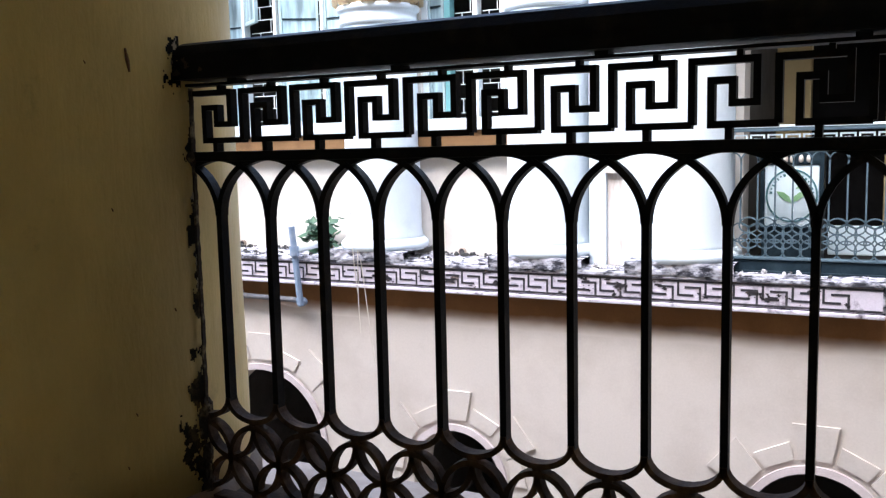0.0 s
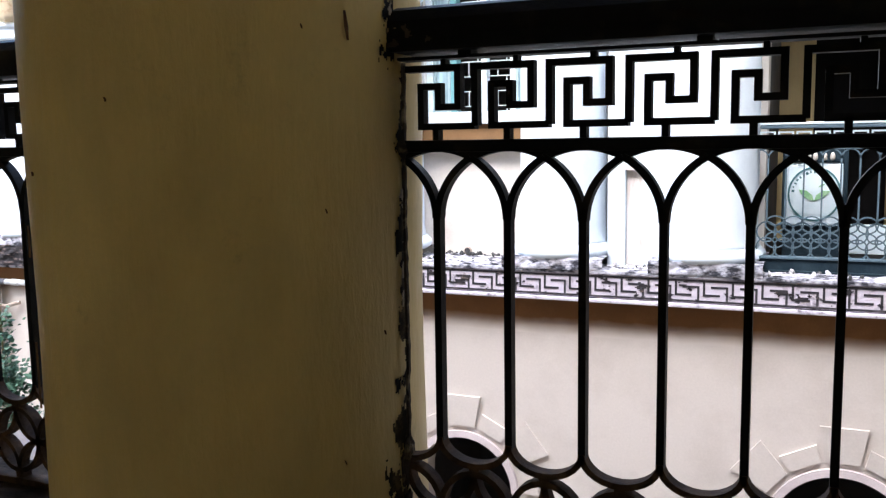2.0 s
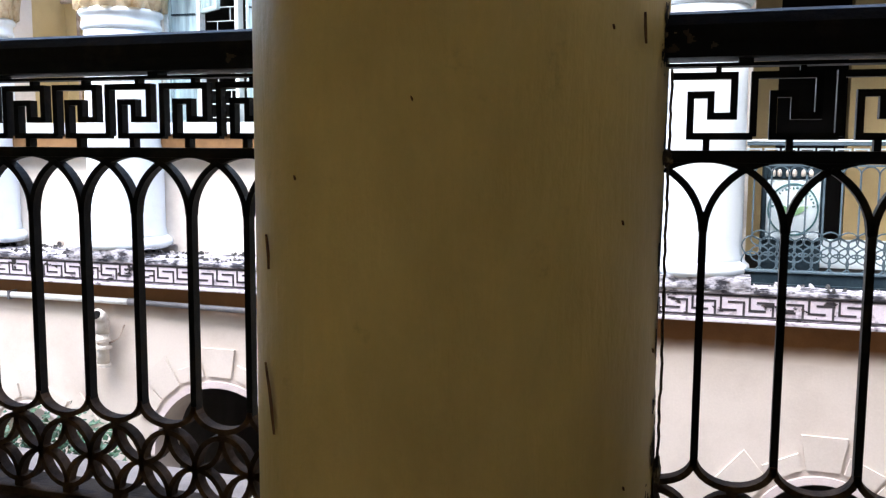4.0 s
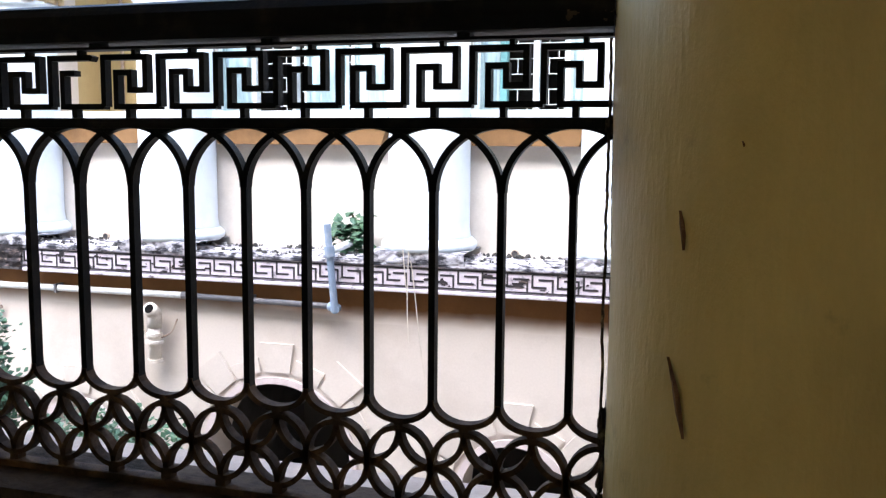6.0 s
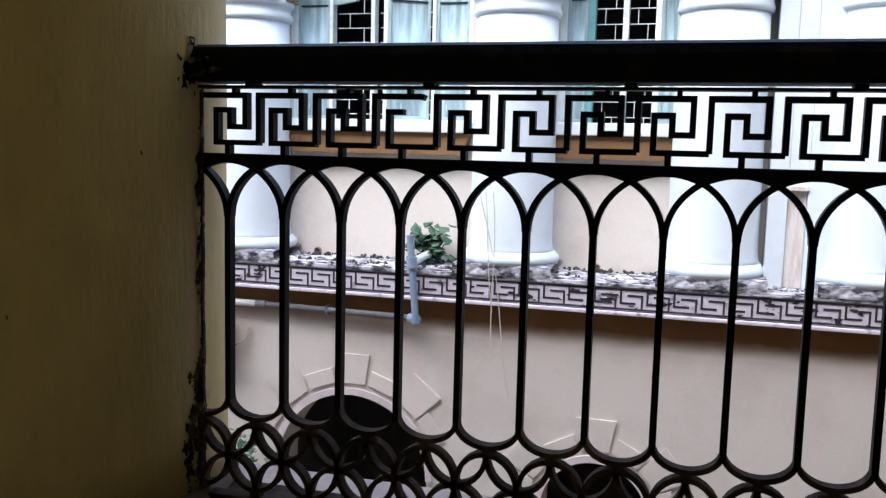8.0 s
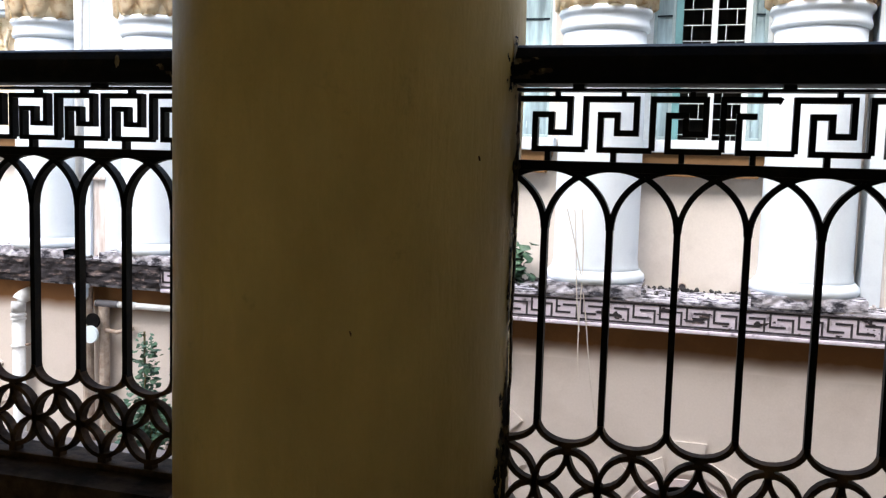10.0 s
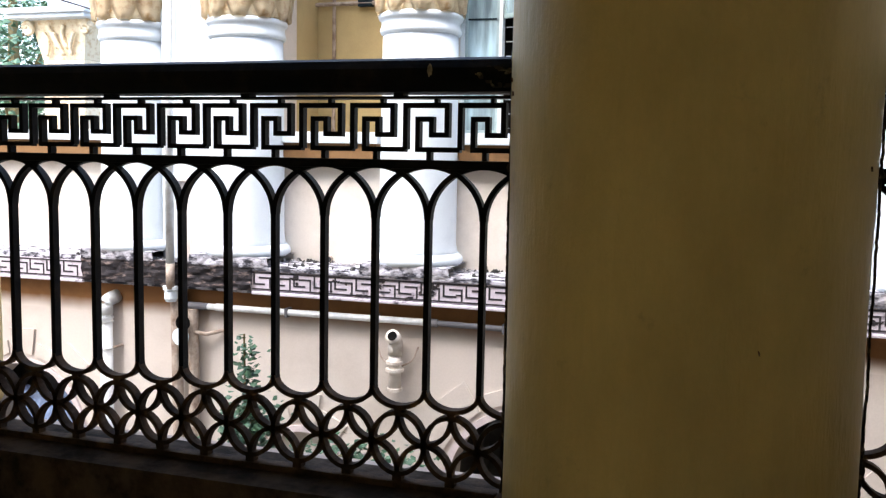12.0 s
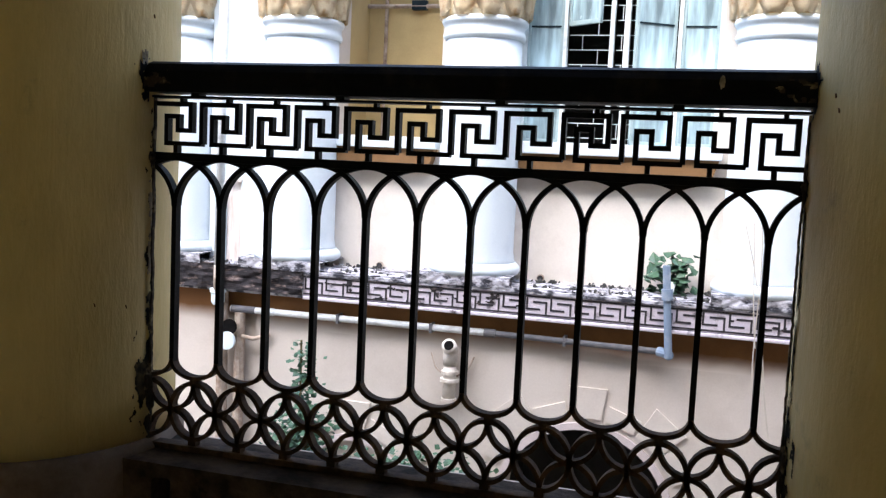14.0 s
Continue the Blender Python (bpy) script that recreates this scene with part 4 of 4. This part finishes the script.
part("run", tube(bmesh.new(), [(-2.75, 5.33, -0.362), (-1.25, 5.30, -0.372)], 0.027), DARK_PIPE, wp, "dull dark grey pipe run")
part("coupling", tube(bmesh.new(), [(-2.80, 5.33, -0.362), (-2.70, 5.33, -0.362)], 0.038), DARK_PIPE, wp)
part("coupling", tube(bmesh.new(), [(-5.29, 5.33, -0.37), (-5.04, 5.33, -0.369)], 0.036), DARK_PIPE, wp, "darker grey end sleeve")
part("coupling", tube(bmesh.new(), [(-4.95, 5.33, -0.369), (-4.85, 5.33, -0.369)], 0.038), GREY_PIPE, wp)
part("upright", tube(bmesh.new(), [(-1.215, 5.20, -0.40), (-1.28, 5.19, 0.36)], 0.031), BLUE_PIPE, wp, "blue-grey upright pipe, open at the top")
part("elbow", tube(bmesh.new(), [(-1.30, 5.30, -0.372), (-1.22, 5.25, -0.375), (-1.215, 5.19, -0.375)], 0.042), BLUE_PIPE, wp)
part("tee", tube(bmesh.new(), [(-1.254, 5.19, 0.08), (-1.262, 5.19, 0.17)], 0.046), BLUE_PIPE, wp)
part("branch", tube(bmesh.new(), [(-1.25, 5.2, 0.13), (-1.24, 5.5, 0.15), (-1.23, 5.80, 0.17)], 0.034), GREY_PIPE, wp, "pale branch pipe into the wall")
for xx in (-4.2, -3.3, -2.1):
    part("clip", boxed(xx, xx + 0.025, 5.29, 5.40, -0.41, -0.325), DARK_PIPE, wp)


def spout_pipe(x, y, z, drop):
    t = thing("spout_pipe", "short cream-painted drain spout with an open hooded mouth", "pipe", "drain spouts on the wall")
    part("pipe", tube(bmesh.new(), [(x, y, z - 0.14), (x, y, z - drop)], 0.058, 18), LIMED, t, smooth=True)
    part("hood", tube(bmesh.new(), bend([(x, y, z - 0.14), (x, y + 0.01, z + 0.0), (x, y - 0.075, z + 0.05)], 0.05), 0.066, 18), LIMED, t, "open hooded elbow", True)
    # closed disc, black in place of the pipe's shaded inside
    m = part("mouth", lathe(bmesh.new(), [(0.044, 0), (0.044, 0.004)], 0, 0, 20), HOLLOW_SHADE, t, "black disc standing for the shaded open mouth")
    m.matrix_local = Matrix.Translation((x, y - 0.0765, z + 0.051)) @ Matrix.Rotation(radians(60), 4, "X")
    for dz, r in ((0.19, 0.078), (0.26, 0.084), (drop - 0.02, 0.07)):
        part("collar", tube(bmesh.new(), [(x, y, z - dz - 0.028), (x, y, z - dz)], r, 18), LIMED, t)
    for sg in (-1, 1):
        part("bracket_arm", tube(bmesh.new(), bend([(x + sg * 0.06, y + 0.02, z - 0.24), (x + sg * 0.15, y + 0.05, z - 0.19), (x + sg * 0.20, y + 0.07, z - 0.06)], 0.04), 0.008, 8), OLD_PIPE, t, "thin rusty bracket arm")
    return t


spout_pipe(-3.09, 5.30, -0.54, 0.46)
sp = thing("soil_pipe", "grey plastic soil pipe bending into the wall", "pipe")
part("pipe", tube(bmesh.new(), [(-6.20, 5.30, -0.50), (-6.20, 5.30, GZ)], 0.062, 18), GREY_PIPE, sp, smooth=True)
part("elbow", tube(bmesh.new(), bend([(-6.20, 5.30, -0.52), (-6.20, 5.30, -0.38), (-6.14, 5.42, -0.34)], 0.07), 0.07, 18), GREY_PIPE, sp, "swept elbow", True)
for dz in (0.54, 0.58, 0.86):
    part("collar", tube(bmesh.new(), [(-6.20, 5.30, -dz - 0.02), (-6.20, 5.30, -dz)], 0.075, 18), GREY_PIPE, sp)
part("wall_clip", tube(bmesh.new(), [(-6.13, 5.31, -0.86), (-6.08, 5.40, -0.84)], 0.014, 8), OLD_PIPE, sp)
dp = thing("down_pipe", "limewashed iron downpipe with a hopper and rust stains", "pipe")
part("pipe", tube(bmesh.new(), [(-5.38, 5.21, 3.3), (-5.38, 5.21, 0.05)], 0.042, 16), GREY_PIPE, dp, "white painted upper length", True)
part("pipe", tube(bmesh.new(), [(-5.38, 5.21, 0.05), (-5.385, 5.215, -0.2)], 0.043, 16), OLD_PIPE, dp, "rust-brown length across the ledge", True)
part("pipe", tube(bmesh.new(), [(-5.38, 5.30, -0.2), (-5.36, 5.32, GZ)], 0.055), OLD_PIPE, dp, "rust-stained lower length")
part("hopper", lathe(bmesh.new(), [(0.05, -0.33), (0.065, -0.30), (0.066, -0.22), (0.078, -0.21), (0.078, -0.18), (0.05, -0.17)], -5.40, 5.25, 16), WHITE, dp, "small white hopper head")
part("pipe", tube(bmesh.new(), [(-5.20, 5.32, -0.40), (-5.20, 5.33, GZ)], 0.05), OLD_PIPE, dp, "rusty second length")
# another black disc in place of a shaded pipe end
part("open_end", lathe(bmesh.new(), [(0.075, 0), (0.075, 0.02)], 0, 0, 20), HOLLOW_SHADE, dp, "black disc standing for the shaded open branch").matrix_local = Matrix.Translation((-5.26, 5.24, -0.53)) @ Matrix.Rotation(radians(90), 4, "X")
part("cap", lathe(bmesh.new(), [(0.085, 0), (0.085, 0.03)], 0, 0, 20), PANEL, dp, "white round cap").matrix_local = Matrix.Translation((-5.27, 5.22, -0.66)) @ Matrix.Rotation(radians(90), 4, "X")
part("stub", tube(bmesh.new(), [(-5.2, 5.30, -0.62), (-5.05, 5.31, -0.64), (-4.9, 5.37, -0.60)], 0.02), OLD_PIPE, dp)
rp = thing("wall_conduit", "thin rusty conduit on the tan wall", "pipe")
part("conduit", tube(bmesh.new(), [(-4.30, 6.60, 1.0), (-4.30, 6.60, 3.3)], 0.02, 8), OLD_PIPE, rp)
part("cross_pipe", tube(bmesh.new(), [(-4.5, 6.58, 2.70), (-3.45, 6.58, 2.70)], 0.022, 8), OLD_PIPE, rp)
part("junction_box", boxed(-4.02, -3.86, 6.56, 6.63, 2.665, 2.76, 0.008), TEAL_DARK, rp, "dark junction box")

for hx in (0.23, -2.41, -3.98):
    h = thing("drain_hole", "small dark drain outlet low in the wall", "drain", "drain outlets")
    part("outlet", tube(bmesh.new(), [(hx, WALL - 0.03, 0.10), (hx, WALL + 0.05, 0.10)], 0.035), OLD_PIPE, h)
    # black disc stands for the shade inside the outlet
    part("opening", tube(bmesh.new(), [(hx, WALL - 0.034, 0.10), (hx, WALL - 0.031, 0.10)], 0.027), INK, h)

cab = thing("hanging_cables", "thin pale cables hanging down the wall", "cable")
for i, (xa, xb) in enumerate(((-0.70, -0.36), (-0.60, -0.50), (-0.66, -0.42))):
    pts = [(xa + (xb - xa) * s + 0.03 * math.sin(5 * s + i), 5.235 - 0.02 * i, 0.75 - 1.75 * s) for s in (k / 14 for k in range(15))]
    part("cable", tube(bmesh.new(), pts[: 15 - 3 * i], 0.0045, 6), CABLE, cab)


# ---- plants ----
def leaf_mesh(n, size, seed, shape):
    """Many single leaves, each a bent heart of two halves."""
    rnd = random.Random(seed)
    bm = bmesh.new()
    for _ in range(n):
        c = shape(rnd)
        d = Vector((rnd.uniform(-1, 1), rnd.uniform(-1.2, 0.6), rnd.uniform(-0.6, 0.6))).normalized()
        up = Vector((rnd.uniform(-0.5, 0.5), rnd.uniform(-0.9, 0.1), 1)).normalized()
        side = d.cross(up).normalized()
        l = size * rnd.uniform(0.6, 1.25)
        w = l * rnd.uniform(0.38, 0.5)
        tip, root = c + d * l, c
        mid = c + d * l * 0.45
        lift = side.cross(d) * (-0.12 * l)
        v = [bm.verts.new(p) for p in (root, mid + side * w + lift, c + d * l * 0.8 + side * w * 0.5 + lift * 0.8, tip, c + d * l * 0.8 - side * w * 0.5 + lift * 0.8, mid - side * w + lift, mid)]
        for q in ((0, 1, 6), (1, 2, 3, 6), (3, 4, 5, 6), (5, 0, 6)):
            bm.faces.new([v[i] for i in q])
    return bm


wall_plant = thing("wall_plant", "small green fig seedling growing out of the ledge", "plant")
part("stem", tube(bmesh.new(), [(-1.20, 5.76, 0.06), (-1.22, 5.72, 0.2), (-1.25, 5.70, 0.40)], 0.012, 8), STEM, wall_plant)
part("foliage", leaf_mesh(130, 0.115, 3, lambda r: Vector((-1.25 + r.gauss(0, 0.09), 5.68 - abs(r.gauss(0, 0.05)), 0.24 + r.gauss(0, 0.085)))), LEAF, wall_plant)
shrub = thing("tall_shrub", "slender weedy shrub growing from the courtyard ground", "plant")
part("stem", tube(bmesh.new(), [(-4.05, 4.6, GZ), (-4.12, 4.55, -2.2), (-4.16, 4.5, -1.2), (-4.17, 4.5, -0.42)], 0.009, 8), STEM, shrub)
part("foliage", leaf_mesh(520, 0.06, 5, lambda r: (lambda s: Vector((-4.15 + r.gauss(0, 0.05 + 0.17 * s ** 3), 4.52 + r.gauss(0, 0.05 + 0.15 * s ** 3), -0.42 - 1.5 * s)))(r.random() ** 0.8)), LEAF, shrub)
for i, (bx, by, bz, w, h, n) in enumerate(((-4.12, 4.5, -1.25, 0.24, 0.24, 520), (-3.35, 4.6, -1.52, 0.42, 0.17, 560), (-2.85, 4.75, -1.62, 0.35, 0.15, 360), (-4.6, 4.6, -1.75, 0.35, 0.2, 300))):
    b = thing("bush", "low leafy green weeds in the courtyard", "plant", "courtyard weeds")
    part("stem", tube(bmesh.new(), [(bx, by, GZ), (bx + 0.04, by, bz + 0.1)], 0.03, 8), STEM, b)
    part("foliage", leaf_mesh(n, 0.065, 20 + i, lambda r: Vector((bx + r.gauss(0, w * 0.55), by + r.gauss(0, w * 0.45), bz + r.gauss(0, h * 0.6)))), LEAF, b)

# ---- beyond the far end ----
# Added out of view; its height cuts sky light on the left.
structure("wall_west_court", boxed(-10.2, -10.0, 0.5, 7.0, GZ, 3.6), CREAM, "unseen plain wall added to close the courtyard and darken its left", "wall")
corbel = thing("garden_pier", "ornate stucco capital on a pier among trees", "pier", at=(-9.5, 9.0, 0))
part("shaft", boxed(-0.36, 0.36, -0.34, 0.34, GZ, 2.45, 0.02), GOLD, corbel)
bm = bmesh.new()
lo = [bm.verts.new((sx * 0.36, sy * 0.34, 2.45)) for sx, sy in ((-1, -1), (1, -1), (1, 1), (-1, 1))]
hi = [bm.verts.new((sx * 0.47, sy * 0.44, 3.0)) for sx, sy in ((-1, -1), (1, -1), (1, 1), (-1, 1))]
for k in range(4):
    bm.faces.new((lo[k], lo[(k + 1) % 4], hi[(k + 1) % 4], hi[k]))
bm.faces.new(lo[::-1])
bm.faces.new(hi)
pier_cap = part("capital", bm, GOLD, corbel, "stucco leaf capital")
for sx in (-1, 1):
    part("volute", tube(bmesh.new(), [(sx * (0.50 + 0.10 * (1 - a / 900) * math.cos(radians(a))), -0.47, 2.88 + 0.10 * (1 - a / 900) * math.sin(radians(a))) for a in range(0, 720, 30)], 0.035, 8), GOLD, pier_cap, smooth=True)
for k in range(5):
    bx, bz = -0.24 + 0.12 * k, 2.62 + 0.1 * (k % 2)
    part("acanthus", tube(bmesh.new(), [(bx + 0.06 * math.sin(q * 3.1 + k), -0.40 - 0.06 * q, bz - 0.12 + 0.32 * q) for q in (i / 8 for i in range(9))], 0.03, 6), GOLD, pier_cap, smooth=True)
part("cornice", boxed(-0.70, 0.62, -0.66, 0.6, 3.0, 3.06, 0.02), WHITE, corbel)
part("cornice", boxed(-0.76, 0.68, -0.72, 0.66, 3.06, 3.14, 0.02), WHITE, corbel)
part("drum", lathe(bmesh.new(), [(0.42, 3.14), (0.42, 3.9)], 0, 0, 32), WHITE, corbel, "white drum", True)
wire = thing("overhead_wire", "black wire strung across the garden", "cable")
part("wire", tube(bmesh.new(), [(-10.6, 8.2, 3.62), (-8.4, 8.0, 3.0), (-7.4, 8.0, 2.8)], 0.014, 6), INK, wire)


def tree(x, y, h, seed):
    rnd = random.Random(seed)
    t = thing("tree", "leafy garden tree behind the house", "tree", "garden trees", at=(x, y, GZ))
    part("trunk", lathe(bmesh.new(), [(0.28, 0), (0.2, h * 0.3), (0.13, h * 0.6), (0.05, h * 0.9)], 0, 0, 14, 0.03), STEM, t)
    tips = []
    for k in range(9):
        a, z = rnd.uniform(0, 6.28), h * rnd.uniform(0.35, 0.8)
        r = h * rnd.uniform(0.18, 0.32)
        tip = Vector((r * math.cos(a), r * math.sin(a), z + h * 0.12))
        part("limb", tube(bmesh.new(), [(0, 0, z - 0.4), tip * 0.55 + Vector((0, 0, z * 0.42)), tip], 0.05, 6), STEM, t)
        tips.append(tip)
    tips.append(Vector((0, 0, h * 0.9)))
    part("crown", leaf_mesh(6500, 0.13, seed, lambda r: r.choice(tips) + Vector((r.gauss(0, h * 0.09), r.gauss(0, h * 0.09), r.gauss(0, h * 0.09)))), LEAF, t)
    return t


tree(-13.5, 12.0, 9.5, 41)
tree(-17.0, 14.5, 10.5, 42)
tree(-11.5, 14.0, 9.0, 43)


# ---- marks on the veranda columns ----
def mark(cx, r, pts, wide, name="gash", label="brown gash in the plaster"):
    """A scratch or chip along (degrees, height) points on a column's face."""
    bm = bmesh.new()
    rows = []
    n = len(pts)
    for i, (a, z) in enumerate(pts):
        w = wide * 0.75 * (0.25 + math.sin(math.pi * (i + 0.3) / (n - 0.4)))
        rows.append([bm.verts.new((cx + (r + h) * math.cos(radians(a) + d * w / r), (r + h) * math.sin(radians(a) + d * w / r), z)) for d, h in ((-0.5, 0.004), (0.0, 0.0075), (0.5, 0.004))])
    for ra, rb in zip(rows, rows[1:]):
        for j in range(2):
            bm.faces.new((ra[j], ra[j + 1], rb[j + 1], rb[j]))
    return tagged(part(name, bm, GASH), label, "mark", "marks on the columns")


CA, CB, CC = PILLARS[1], PILLARS[0], PILLARS[3]
mark(CA, 0.392, [(-133.1, 0.695), (-132.0, 0.672), (-130.8, 0.650), (-130.0, 0.628), (-129.3, 0.607), (-128.6, 0.590), (-127.9, 0.572)], 0.015)
mark(CA, 0.392, [(-131.2, 0.925), (-130.6, 0.905), (-130.1, 0.888), (-129.8, 0.865)], 0.012)
mark(CA, 0.392, [(-23.9, 1.300), (-23.4, 1.275), (-23.0, 1.25)], 0.010)
for a, z in ((-36.3, 1.268), (-31.1, 0.956), (-12.4, 0.72), (-31.2, 0.379), (-27.6, 0.497), (-84.5, 1.15), (-116.7, 1.026)):
    mark(CA, 0.392, [(a, z + 0.004), (a + 0.3, z), (a + 0.4, z - 0.004)], 0.004, "chip", "small dark chip in the plaster")
for cx, a, z in ((CC, -3.0, 1.44), (CC, -29.0, 0.669), (CC, -15.8, 0.656), (CB, -157.8, 1.253), (CB, -155.5, 1.222), (CB, -66.8, 0.733), (CB, -27.2, 1.074)):
    mark(cx, 0.392, [(a, z + 0.005), (a + 0.3, z), (a + 0.4, z - 0.005)], 0.004, "chip", "small dark chip in the plaster")
tagged(part("paint_chip", lump(-1.052, -0.0535, 1.287, 0.006, 0.003, 0.014, 3), SCALE), "pale chip in the handrail's black paint", "mark")
